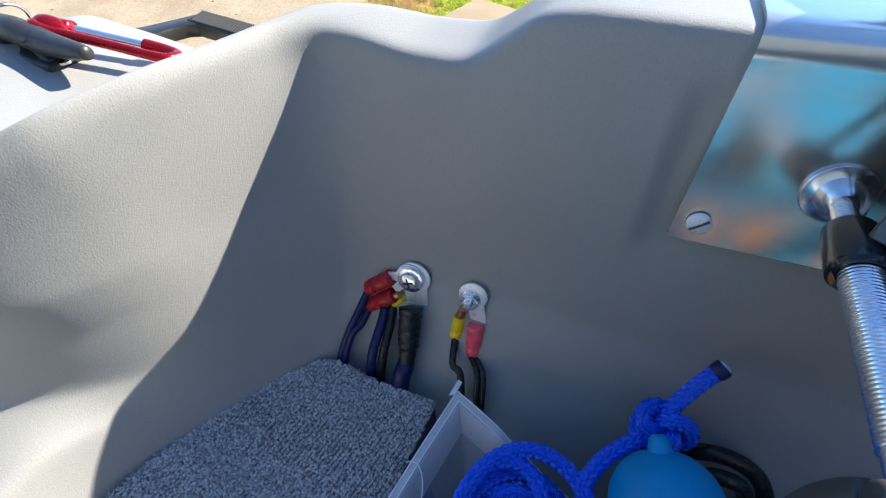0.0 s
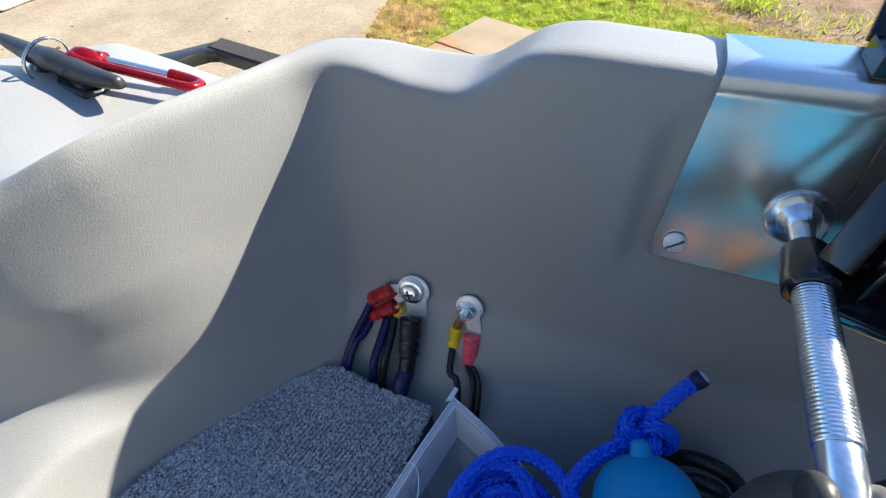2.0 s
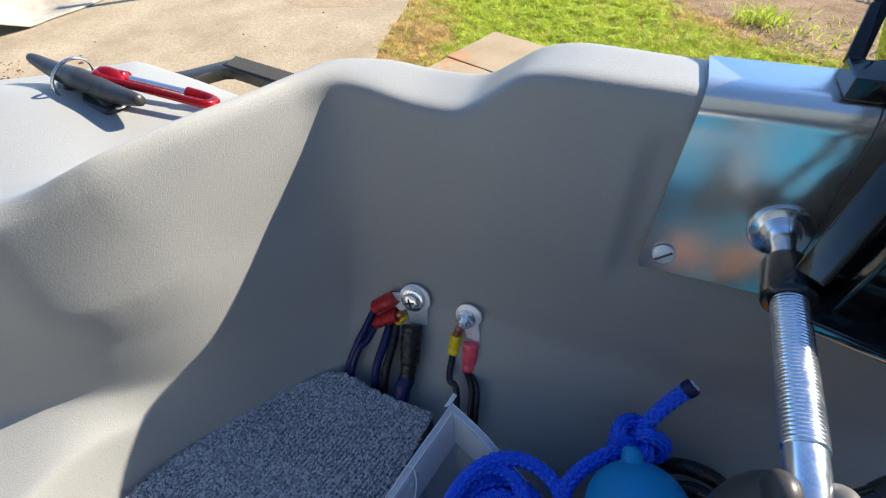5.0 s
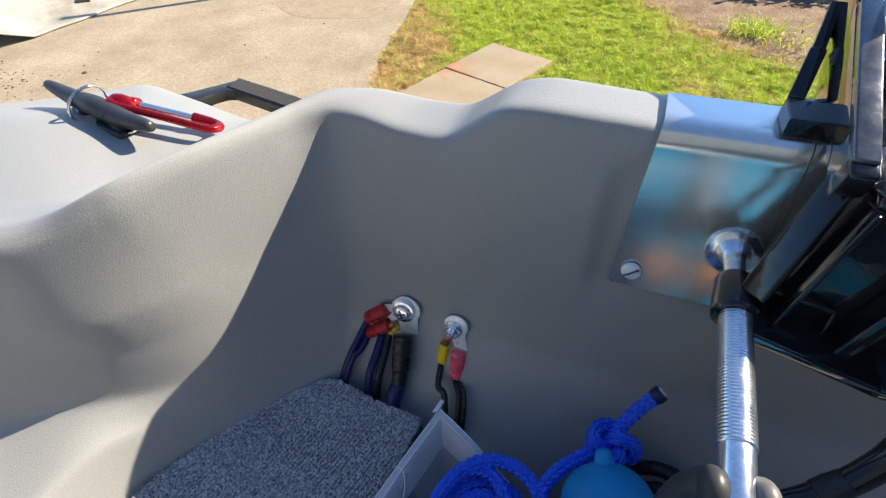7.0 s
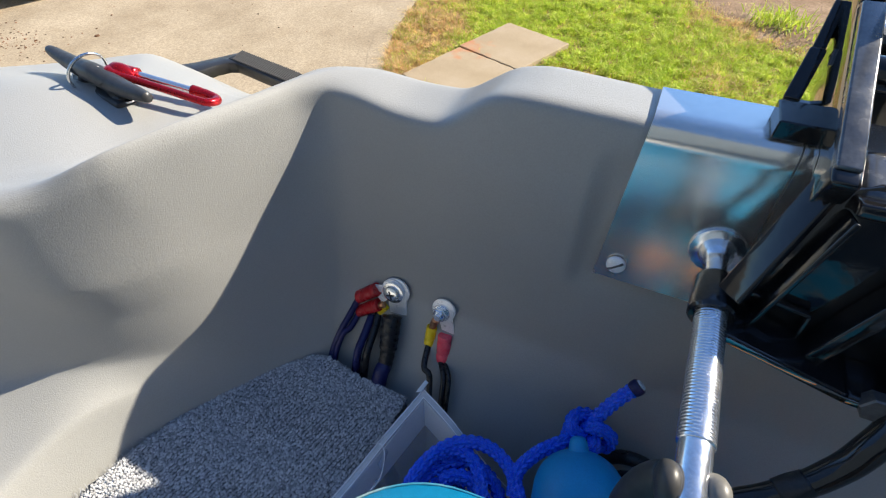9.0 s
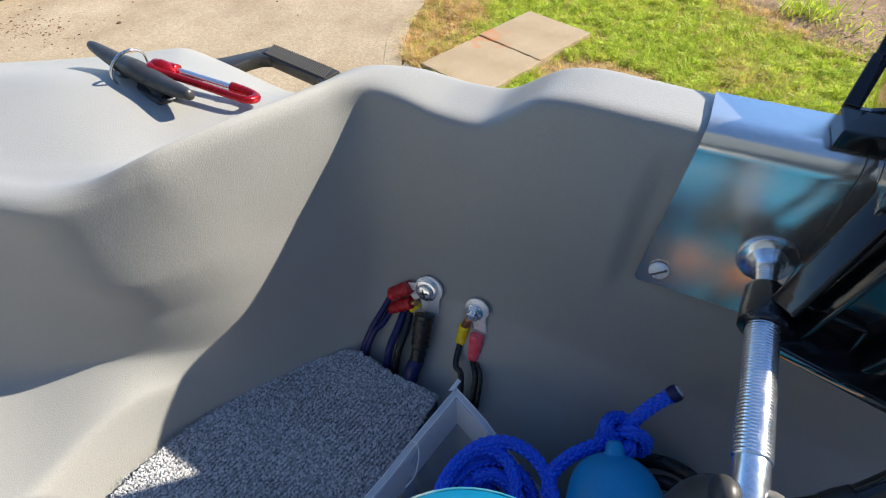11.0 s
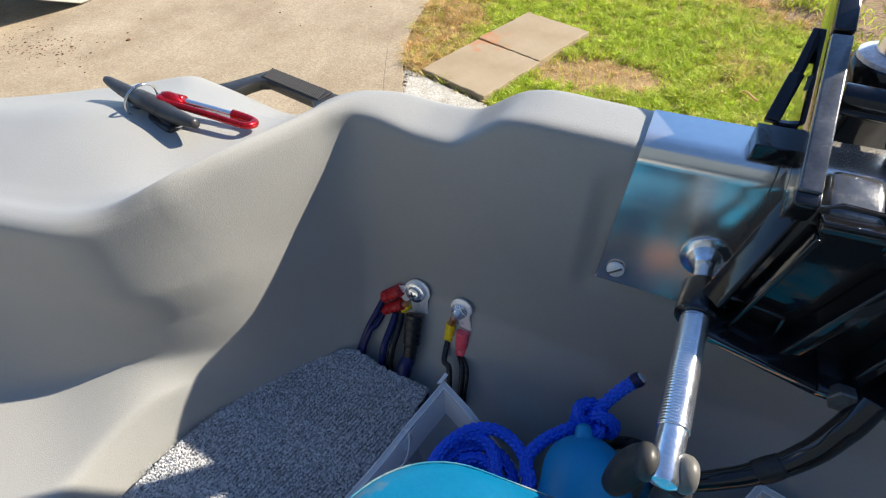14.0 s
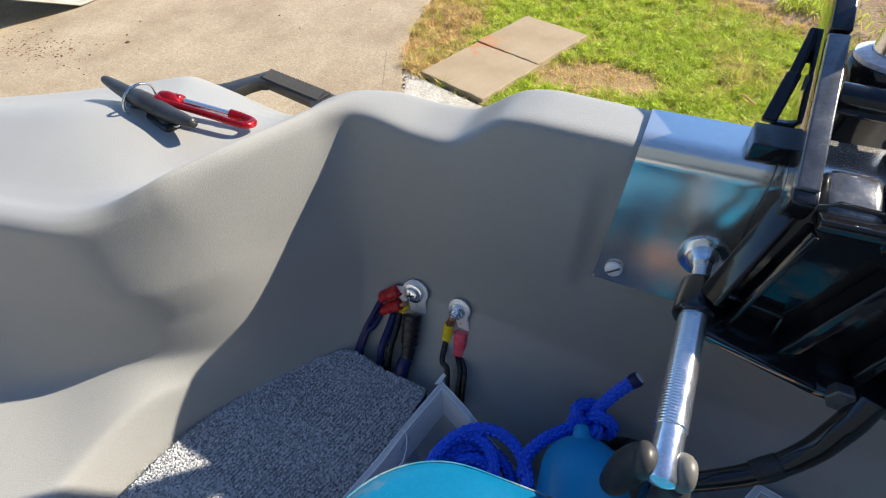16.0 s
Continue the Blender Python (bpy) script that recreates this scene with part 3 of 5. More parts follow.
# added unseen walls behind and beside: block low sky, tint the plate's reflection
sheet("wall_house", [(-9, -3.0), (7, -3.0), (7, -2.8), (-9, -2.8)], -0.2, 4.6, M_SKY_BLOCK, "unseen slate-blue wall added behind the kayak to block sky light", "wall")
sheet("wall_side", [(3.3, -2.8), (3.5, -2.8), (3.5, 1.7), (3.3, 1.7)], -0.2, 4.2, M_SKY_BLOCK, "unseen slate-blue wall added beside the garden to block sky light", "wall")


# ---- kayak hull ----
# Stations run round the stern well: inner rim, crest and outer edge (x, y, z),
# head of the wall (x, y), and foot of the wall (x, y, ledge share).
RIM = [(0.38, 0.222, 0.941), (0.20, 0.222, 0.941), (0.06, 0.2225, 0.941), (0.0, 0.224, 0.941), (-0.022, 0.225, 0.938), (-0.054, 0.223, 0.912),
       (-0.088, 0.225, 0.912), (-0.120, 0.229, 0.916), (-0.141, 0.2272, 0.9160), (-0.1535, 0.2145, 0.9140), (-0.1680, 0.1818, 0.9143), (-0.1830, 0.1478, 0.915),
       (-0.2060, 0.1030, 0.9090), (-0.2315, 0.081, 0.8965), (-0.255, 0.061, 0.8965), (-0.290, 0.054, 0.8965), (-0.345, 0.044, 0.8955), (-0.43, 0.030, 0.897), (-0.55, -0.02, 0.893),
       (-0.58, -0.3, 0.89), (-0.45, -0.66, 0.90), (0.0, -0.72, 0.92), (0.40, -0.66, 0.94), (0.46, -0.3, 0.94), (0.46, 0.1, 0.94), (0.44, 0.20, 0.94)]
CREST = [(0.38, 0.258, 0.9405), (0.20, 0.259, 0.9400), (0.06, 0.2595, 0.9395), (0.0, 0.2615, 0.9412), (-0.02, 0.2608, 0.9375), (-0.052, 0.2606, 0.9157),
         (-0.086, 0.2625, 0.9140), (-0.118, 0.2605, 0.9182), (-0.145, 0.2435, 0.9220), (-0.16, 0.218, 0.9232), (-0.175, 0.185, 0.9236), (-0.19, 0.151, 0.9244),
         (-0.2100, 0.105, 0.9225), (-0.239, 0.090, 0.9055), (-0.263, 0.074, 0.9030), (-0.298, 0.068, 0.9015), (-0.352, 0.058, 0.9015), (-0.437, 0.044, 0.898), (-0.56, 0.0, 0.894),
         (-0.60, -0.32, 0.891), (-0.46, -0.70, 0.901), (0.0, -0.76, 0.921), (0.41, -0.70, 0.941), (0.475, -0.3, 0.941), (0.475, 0.1, 0.941), (0.455, 0.225, 0.941)]
OUTER = [(0.38, 0.268, 0.931), (0.20, 0.269, 0.930), (0.06, 0.2695, 0.930), (0.0, 0.2715, 0.932), (-0.02, 0.271, 0.928), (-0.052, 0.271, 0.906),
         (-0.086, 0.2725, 0.904), (-0.120, 0.271, 0.907), (-0.153, 0.258, 0.905), (-0.188, 0.250, 0.888), (-0.240, 0.253, 0.876), (-0.310, 0.266, 0.8785), (-0.377, 0.2725, 0.883),
         (-0.406, 0.255, 0.881), (-0.446, 0.232, 0.878), (-0.497, 0.203, 0.878), (-0.548, 0.174, 0.879), (-0.64, 0.125, 0.88), (-0.75, 0.03, 0.88),
         (-0.74, -0.85, 0.872), (-0.46, -1.90, 0.88), (-0.06, -2.40, 0.89), (0.34, -1.90, 0.91), (0.56, -0.85, 0.92), (0.54, 0.1, 0.930), (0.49, 0.235, 0.930)]
TOP = [(0.38, 0.222), (0.20, 0.222), (0.06, 0.2225), (0.0, 0.224), (-0.022, 0.225), (-0.054, 0.223), (-0.088, 0.225), (-0.120, 0.229), (-0.143, 0.2285), (-0.160, 0.2145), (-0.175, 0.191), (-0.192, 0.157),
       (-0.2095, 0.112), (-0.231, 0.081), (-0.255, 0.061), (-0.290, 0.054), (-0.345, 0.044), (-0.43, 0.030), (-0.55, -0.02), (-0.58, -0.3), (-0.45, -0.66), (0.0, -0.72), (0.40, -0.66), (0.46, -0.3), (0.46, 0.1), (0.44, 0.20)]
FOOT = [(0.36, 0.14, 0), (0.20, 0.14, 0), (0.06, 0.14, 0), (0.0, 0.14, 0), (-0.02, 0.14, 0), (-0.045, 0.14, 0),
        (-0.07, 0.14, 0), (-0.092, 0.14, 0), (-0.108, 0.137, 0), (-0.118, 0.130, 0), (-0.131, 0.118, 0), (-0.148, 0.10, 0), (-0.163, 0.080, 0.0),
        (-0.190, 0.046, 0.25), (-0.209, 0.022, 0.9), (-0.217, 0.000, 1), (-0.2245, -0.035, 1), (-0.230, -0.08, 1), (-0.234, -0.16, 1),
        (-0.238, -0.3, 1), (-0.2, -0.5, 0.6), (0.0, -0.55, 0), (0.3, -0.5, 0), (0.36, -0.3, 0), (0.36, 0.05, 0), (0.36, 0.12, 0)]


def hull_profile(rim, crest, outer, top, foot, ledge):
    """One cross-section of the hull, from the keel side over the deck and the rim down to the floor of the well."""
    rim, crest, outer = Vector(rim), Vector(crest), Vector(outer)
    fx = Vector((foot[0], foot[1], 0))
    flat = Vector((top[0], top[1], 0))
    across = Vector((outer.x - crest.x, outer.y - crest.y, 0))
    wide = across.length
    out = across.normalized()

    def at(share, z):
        p = flat.lerp(fx, share)
        return Vector((p.x, p.y, z))

    lean = min(1.0, max(0.0, -1.4 * out.x))
    plain = [at(0.17 + 0.12 * lean, 0.842), at(0.33 + 0.16 * lean, 0.767), at(0.66 - 0.01 * lean, 0.726), at(1.25 - 0.25 * lean, 0.672)]
    drop = 0.02 * min(1.0, max(0.0, (-0.25 - rim.x) / 0.15))
    edge = float(np.interp(-rim.x, (0.23, 0.255, 0.29, 0.345, 0.43), (0.52, 0.56, 0.74, 0.83, 0.915)))
    stepped = [at(0.17, 0.832 - 0.5 * drop), at(0.46 * edge, 0.776 - drop), at(edge, 0.766 - drop), at(1.0, 0.690)]
    mid = [a.lerp(b, ledge) for a, b in zip(plain, stepped)]
    inner = Vector((fx.x * 0.55, fx.y * 0.55 - 0.05, 0.648))
    side = Vector((outer.x, outer.y, 0)) + out * (0.012 + 0.036 * lean * (outer.y > 0.2))
    low = Vector((outer.x, outer.y, 0)) - out * 0.06
    # behind the lip the deck lies lower and falls away to the stern
    share = min(1.0, max(0.0, (wide - 0.02) / 0.06))
    level = 0.893 + 0.0070 * min(1.0, max(0.0, (0.921 - crest.z) / 0.014))
    lip_out = crest + out * min(0.012, 0.45 * wide) - Vector((0, 0, 0.001 + (crest.z - level) * 0.45 * share))
    valley = crest + out * min(0.034, 0.7 * wide)
    valley.z = (crest.z - 0.004) * (1 - share) + level * share
    middle = valley.lerp(outer, 0.5)
    middle.z += (0.8975 + 0.0125 * min(1.0, max(0.0, (-0.29 - middle.x) / 0.08)) - middle.z) * min(1.0, max(0.0, (wide - 0.11) / 0.10))
    ctrl = [low + Vector((0, 0, 0.56)), side + Vector((0, 0, 0.74)), side + Vector((0, 0, outer.z - 0.02 - 0.004 * lean)), outer, middle, valley, lip_out, crest, rim.lerp(crest, 0.45) + Vector((0, 0, 0.0022 * lean)), rim, at(0.055, rim.z - 0.022).lerp(rim.lerp(mid[0], 0.3), lean), *mid, inner]
    counts = (8, 10, 10, 14, 14, 9, 7, 7, 6, 9, 14, 16, 22, 22, 12)
    pts = []
    for (a, b), k in zip(zip(ctrl, ctrl[1:]), counts):
        pts += [a.lerp(b, i / k) for i in range(k)]
    pts.append(ctrl[-1])
    return np.array([tuple(p) for p in pts])


def blur(a, sigma, closed):
    k = int(3 * sigma) + 1
    w = np.exp(-0.5 * (np.arange(-k, k + 1) / sigma) ** 2)
    w /= w.sum()
    pad = np.concatenate([a[-k:], a, a[:k]]) if closed else np.concatenate([2 * a[:1] - a[k:0:-1], a, 2 * a[-1:] - a[-2:-k - 2:-1]])
    return sum(w[i] * pad[i:i + len(a)] for i in range(2 * k + 1))


def build_hull():
    n = len(RIM)
    rows = []
    for i in range(n):
        j = (i + 1) % n
        length = (Vector(RIM[j]) - Vector(RIM[i])).length
        near = -0.45 < RIM[i][0] < 0.25 and RIM[i][1] > -0.1
        k = max(3, int(length / (0.0025 if near else 0.03)))
        for s in range(k):
            t = s / k
            mixv = lambda L: tuple(a + (b - a) * t for a, b in zip(L[i], L[j]))
            f = mixv(FOOT)
            rows.append(hull_profile(mixv(RIM), mixv(CREST), mixv(OUTER), mixv(TOP), f, f[2]))
    g = np.stack(rows)
    g = np.stack([blur(r, 1.8, False) for r in g])
    g = blur(g, 2.6, True)
    step = lambda v, a, b: np.clip((v - a) / (b - a), 0, 1)
    # where the lip runs out the rim bends away softly
    soft = blur(g, 6.0, True)
    share = np.clip((-0.190 - g[..., 0]) / 0.02, 0, 1) * step(g[..., 1], -0.02, 0.02) * step(g[..., 1], 0.20, 0.14) * step(g[..., 0], -0.40, -0.34) * step(g[..., 2], 0.80, 0.87)
    g = g + (soft - g) * share[..., None]
    # the corner between side and back wall is one broad curve below the rim
    wide = blur(g, 7.0, True)
    share = step(g[..., 2], 0.905, 0.875) * step(g[..., 2], 0.66, 0.70) * step(g[..., 0], 0.0, -0.05) * step(g[..., 1], 0.06, 0.10) * (g[..., 1] < 0.24)
    g = g + (wide - g) * share[..., None]
    # the ledge grows out of the side wall in one long sweep
    wide = blur(g, 13.0, True)
    share = step(g[..., 2], 0.84, 0.81) * step(g[..., 2], 0.68, 0.70) * step(g[..., 0], -0.13, -0.16) * step(g[..., 0], -0.50, -0.42) * step(g[..., 1], -0.12, -0.07)
    g = g + (wide - g) * share[..., None]
    # flat pad behind the mounting plate, standing proud of the scooped wall
    x, y, z = g[..., 0], g[..., 1], g[..., 2]
    ss = lambda v, a, b: np.clip((v - a) / (b - a), 0, 1) ** 2 * (3 - 2 * np.clip((v - a) / (b - a), 0, 1))
    wall = (y > 0.12) & (y < 0.24) & (z > 0.66)
    pad = ss(x, 0.038, 0.052) * ss(z, 0.826, 0.842) * (1 - ss(z, 0.905, 0.930) * (1 - ss(x, 0.0585, 0.063)))
    scoop = ss(x, -0.09, 0.0) * (1 - ss(x, 0.038, 0.052)) * ss(z, 0.80, 0.85) * (1 - ss(z, 0.88, 0.925))
    g[..., 1] += np.where(wall, 0.0026 * pad - 0.0026 * scoop, 0)
    rws, cols = g.shape[:2]
    verts = g.reshape(-1, 3).tolist()
    faces = []
    for i in range(rws):
        j = (i + 1) % rws
        for c in range(cols - 1):
            faces.append((i * cols + c, i * cols + c + 1, j * cols + c + 1, j * cols + c))
    centre = len(verts)
    verts.append((0.0, -0.15, 0.646))
    keel = len(verts)
    verts.append((-0.08, -0.8, 0.525))
    for i in range(rws):
        j = (i + 1) % rws
        faces.append((i * cols + cols - 1, centre, j * cols + cols - 1))
        faces.append((j * cols, keel, i * cols))
    return mesh("hull", verts, faces, M_HULL)


kayak = empty("kayak", (0, 0, 0.52), "grey moulded plastic kayak with an open stern well", "kayak")
put("hull", build_hull(), kayak, "grey textured polyethylene hull with rounded rims")


def wall_y(z, x=0.0):
    """Where the back wall of the well stands at that height."""
    zs = [0.66, 0.672, 0.726, 0.767, 0.842, 0.92]
    ys = [0.11, 0.12, 0.168, 0.195, 0.212, 0.23]
    return float(np.interp(z, zs, ys))


# stand that carries the kayak
stand = empty("kayak_stand", (-0.1, -0.3, 0), "low black trestle under the kayak", "stand")
for sy in (-1.5, -0.1):
    part("crossbar", box((0.8, 0.06, 0.05), pose(-0.08, sy, 0.50), 0.006), M_BLACK, stand)
    for sx in (-0.42, 0.26):
        part("leg", box((0.05, 0.05, 0.475), pose(sx, sy, 0.2375), 0.006), M_BLACK, stand)

# ---- carry handle on the stern ----
handle = empty("carry_handle", (-0.33, 0.30, 0.85), "black plastic carry handle with a ribbed grip bolted to the stern", "handle")
handle.parent = kayak
handle.matrix_parent_inverse = Matrix.Translation(-origin(kayak))
HA, HB = Vector((-0.343, 0.3395, 0.848)), Vector((-0.240, 0.3155, 0.848))
along = (HB - HA).normalized()
acr = Vector((-along.y, along.x, 0)).normalized()


def bar(a, b, wide, thick, bevel, up=Vector((0, 0, 1))):
    d = b - a
    x = d.normalized()
    y = up.cross(x).normalized()
    z = x.cross(y)
    m = Matrix(((x.x, y.x, z.x, 0), (x.y, y.y, z.y, 0), (x.z, y.z, z.z, 0), (0, 0, 0, 1)))
    return box((d.length, wide, thick), Matrix.Translation((a + b) / 2) @ m, bevel, 3)


strap = [(-0.381, 0.286), (-0.376, 0.294), (-0.366, 0.308), (-0.356, 0.330), (-0.347, 0.350), (-0.340, 0.3525), (-0.236, 0.3275), (-0.230, 0.3225), (-0.217, 0.300), (-0.205, 0.266),
         (-0.232, 0.262), (-0.241, 0.290), (-0.249, 0.303), (-0.256, 0.3075), (-0.328, 0.3245), (-0.336, 0.321), (-0.341, 0.310), (-0.346, 0.280)]
SLOPE = Matrix(((1, 0, 0, 0), (0, 1, 0, 0), (0, -0.10, 1, 0.862 + 0.10 * 0.285), (0, 0, 0, 1)))
part("handle_frame", extrude(strap, -0.0115, SLOPE, 0.0022), M_BLACK, handle)
part("foot", extrude([(-0.392, 0.284), (-0.384, 0.2955), (-0.350, 0.2905), (-0.346, 0.276)], -0.004, SLOPE @ Matrix.Translation((0, 0, 0.0022)), 0.001), M_BLACK, handle)
def on_grip(a, b, lift):
    """A place on the grip: a along it from its far end, b across it."""
    p = HA + along * a + acr * b
    return Vector((p.x, p.y, 0.862 - 0.10 * (p.y - 0.285) + lift))


pad = part("grip_pad", bar(on_grip(0.002, 0, 0.0006), on_grip(0.101, 0, 0.0006), 0.0190, 0.0020, 0.0006), M_RUBBER, handle, "ribbed rubber grip")
bm = box((0.0016, 0.0200, 0.0012), Matrix.Identity(4), 0.0004, 1)
rib_me = bpy.data.meshes.new("grip_rib")
bm.to_mesh(rib_me)
bm.free()
rib_me.materials.append(M_RUBBER)
for i in range(31):
    grip_rib = put("grip_rib", rib_me, pad)
    grip_rib.matrix_basis = Matrix.Translation(on_grip(0.005 + 0.003 * i, 0, 0.0020)) @ pose(0, 0, 0, 0, 0, math.degrees(math.atan2(along.y, along.x)) + 24)

# ---- cleat with split ring and carabiner ----
cleat = empty("cleat", (-0.315, 0.188, 0.886), "charcoal nylon horn cleat screwed to the kayak deck", "cleat")
CF, CN = Vector((-0.377, 0.1985, 0.9150)), Vector((-0.2500, 0.1785, 0.9115))
CM = (CF + CN) / 2
path = spline([CF, CF.lerp(CM, 0.55) + Vector((0, 0, -0.003)), CM + Vector((0, 0, -0.002)), CN.lerp(CM, 0.55) + Vector((0, 0, -0.003)), CN], 0.002)
put("horn_bar", mesh("horn_bar", *sweep(path, lambda t: 0.0034 + 0.0042 * math.sin(math.pi * min(1, max(0, t))) ** 0.9, 20), M_CLEAT), cleat)
d = (CN - CF).normalized()
for k in (-0.017, 0.015):
    base = CM + d * k
    put("post", mesh("post", *sweep(spline([base + d * (0.5 * k) + Vector((0, 0, -0.0155)), base + d * (0.2 * k) + Vector((0, 0, -0.009)), base + Vector((0, 0, -0.002))], 0.002), lambda t: 0.0098 - 0.0036 * math.sin(math.pi * t) - 0.001 * t, 18), M_CLEAT), cleat)
    part("deck_screw", lathe([(0, 0), (0.0042, 0), (0.0040, 0.0012), (0, 0.0018)], Matrix.Translation(base + d * (1.15 * k) + Vector((0, 0, -0.0125))), 20), M_STEEL, cleat, "steel fixing screw")
part("base", box((0.066, 0.020, 0.006), pose(CM.x, CM.y, CM.z - 0.0145, 0, 0, math.degrees(math.atan2(d.y, d.x))), 0.0025, 3), M_CLEAT, cleat)

ring = empty("split_ring", (-0.328, 0.19, 0.9), "steel split ring looped round the cleat horn", "ring")
rc = CM.lerp(CF, 0.30) + Vector((0.008, -0.002, -0.003))
loop = []
for i in range(121):
    a = 4 * math.pi * i / 120
    r = 0.0138
    loop.append(rc + Vector((0.55 * d.x * 0.4, 0.4 * d.y, 0)) * 0 + (acr * math.cos(a) + Vector((0.35, 0.1, 1)).normalized() * math.sin(a)) * r + d * (0.0018 * (i / 120 - 0.5)))
tube("ring_wire", loop, 0.0009, M_STEEL, ring, seg=10)

carab = empty("carabiner", (-0.26, 0.2, 0.9), "red anodised carabiner with a silver wire gate on the deck", "carabiner")
KA, KB = Vector((-0.3030, 0.1955, 0.9128)), Vector((-0.2250, 0.2090, 0.8985))
kx = (KB - KA).normalized()
ky = Vector((0.0, 0.95, -0.30)).normalized()
ky = (ky - kx * ky.dot(kx)).normalized()
L = (KB - KA).length
shape2 = [(0.0, 0.0), (0.02, -0.0095), (0.25, -0.0085), (0.6, -0.0105), (0.93, -0.013), (1.0, -0.004), (0.98, 0.006), (0.86, 0.0105), (0.72, 0.0105)]
body = spline([KA + kx * (u * L) + ky * (0.58 * v) for u, v in shape2], 0.0015)
back = spline([KA + kx * (u * L) + ky * (0.58 * v) for u, v in [(0.0, 0.0), (0.01, 0.006), (0.1, 0.008), (0.18, 0.0085)]], 0.0015)
tube("carabiner_body", body, lambda t: 0.0027 + 0.0022 * max(0.0, 1 - t / 0.14) + 0.0016 * max(0.0, (t - 0.7) / 0.3), M_RED, carab, seg=16)
tube("carabiner_nose", back, 0.0052, M_RED, carab, seg=16)
part("carabiner_head", lathe([(0, -0.0085), (0.0035, -0.0080), (0.0062, -0.0045), (0.0068, 0.0), (0.0062, 0.0050), (0.0040, 0.0095), (0.0020, 0.0120), (0, 0.0120)], axis(KA + kx * 0.004 + ky * 0.0012, KA + kx * 0.02 + ky * 0.0012), 24), M_RED, carab)
tube("gate", [KA + kx * (L * u) + ky * 0.0056 for u in np.linspace(0.16, 0.74, 12)], 0.0029, M_ZINC, carab, "polished silver gate bar", 14)
part("gate_pin", lathe([(0, -0.0045), (0.0012, -0.0045), (0.0012, 0.0045), (0, 0.0045)], Matrix.Translation(KA + kx * (L * 0.15) + ky * 0.0050) @ ky.cross(kx).to_track_quat("Z", "Y").to_matrix().to_4x4(), 12), M_STEEL, carab)

# ---- aluminium mounting plate over the rim ----
plate = empty("mounting_plate", (0.15, 0.21, 0.85), "bent aluminium mounting plate over the kayak rim", "plate")


def bent_plate(x0, x1, name, slant=0.0):
    prof = [(0.2055, 0.846), (0.2085, 0.862), (0.2195, 0.924), (0.2206, 0.931), (0.2228, 0.9375), (0.2270, 0.9420), (0.2330, 0.9434), (0.2575, 0.9432)]
    fine = spline([(0, a, b) for a, b in prof], 0.003)
    v, f = [], []
    n = len(fine)
    for i, p in enumerate(fine):
        t = (fine[min(n - 1, i + 1)] - fine[max(0, i - 1)]).normalized()
        nr = Vector((0, -t.z, t.y))
        for off in (0.0, -0.0016):
            q = p + nr * off
            for x in (x0 + slant * (min(q.z, 0.943) - 0.943), x1):
                v.append((x, q.y, q.z))
    for i in range(n - 1):
        a, b = 4 * i, 4 * i + 4
        f += [(a, a + 1, b + 1, b), (a + 3, a + 2, b + 2, b + 3), (a + 2, a, b, b + 2), (a + 1, a + 3, b + 3, b + 1)]
    f += [(0, 2, 3, 1), (4 * n - 4, 4 * n - 3, 4 * n - 1, 4 * n - 2)]
    me = mesh(name, v, f, M_ALU)
    me.set_sharp_from_angle(angle=radians(40))
    return put(name, me, plate)


bent_plate(0.0612, 0.1252, "sheet", 0.055)
bent_plate(0.1260, 0.30, "sheet")


def slotted_screw(at, nrm, r, parent, name="screw", turn=40):
    m = Matrix.Translation(at) @ Vector(nrm).to_track_quat("Z", "Y").to_matrix().to_4x4() @ pose(0, 0, 0, 0, 0, turn)
    bm = lathe([(r, 0), (r, 0.0008), (r * 0.9, 0.0018), (r * 0.55, 0.0026), (0, 0.0028)], m, 28)
    ob = part(name, bm, M_TIN, parent, "slotted pan-head steel screw")
    part("slot", box((r * 1.7, r * 0.22, 0.0008), m @ Matrix.Translation((0, 0, 0.0026)), 0.0), M_RUSTY, ob)
    return ob


PLATE_N = (0, -0.98, 0.19)
slotted_screw((0.0672, 0.2066, 0.8575), PLATE_N, 0.0056, plate)

# ---- motor clamp ----
clamp = empty("motor_clamp", (0.16, 0.2, 0.94), "glossy black motor clamp bracket gripping the mounting plate", "bracket")
ROD_A = Vector((0.1125, 0.2045, 0.8835))
ROD_D = Vector((-0.022, -1.0, 0.028)).normalized()


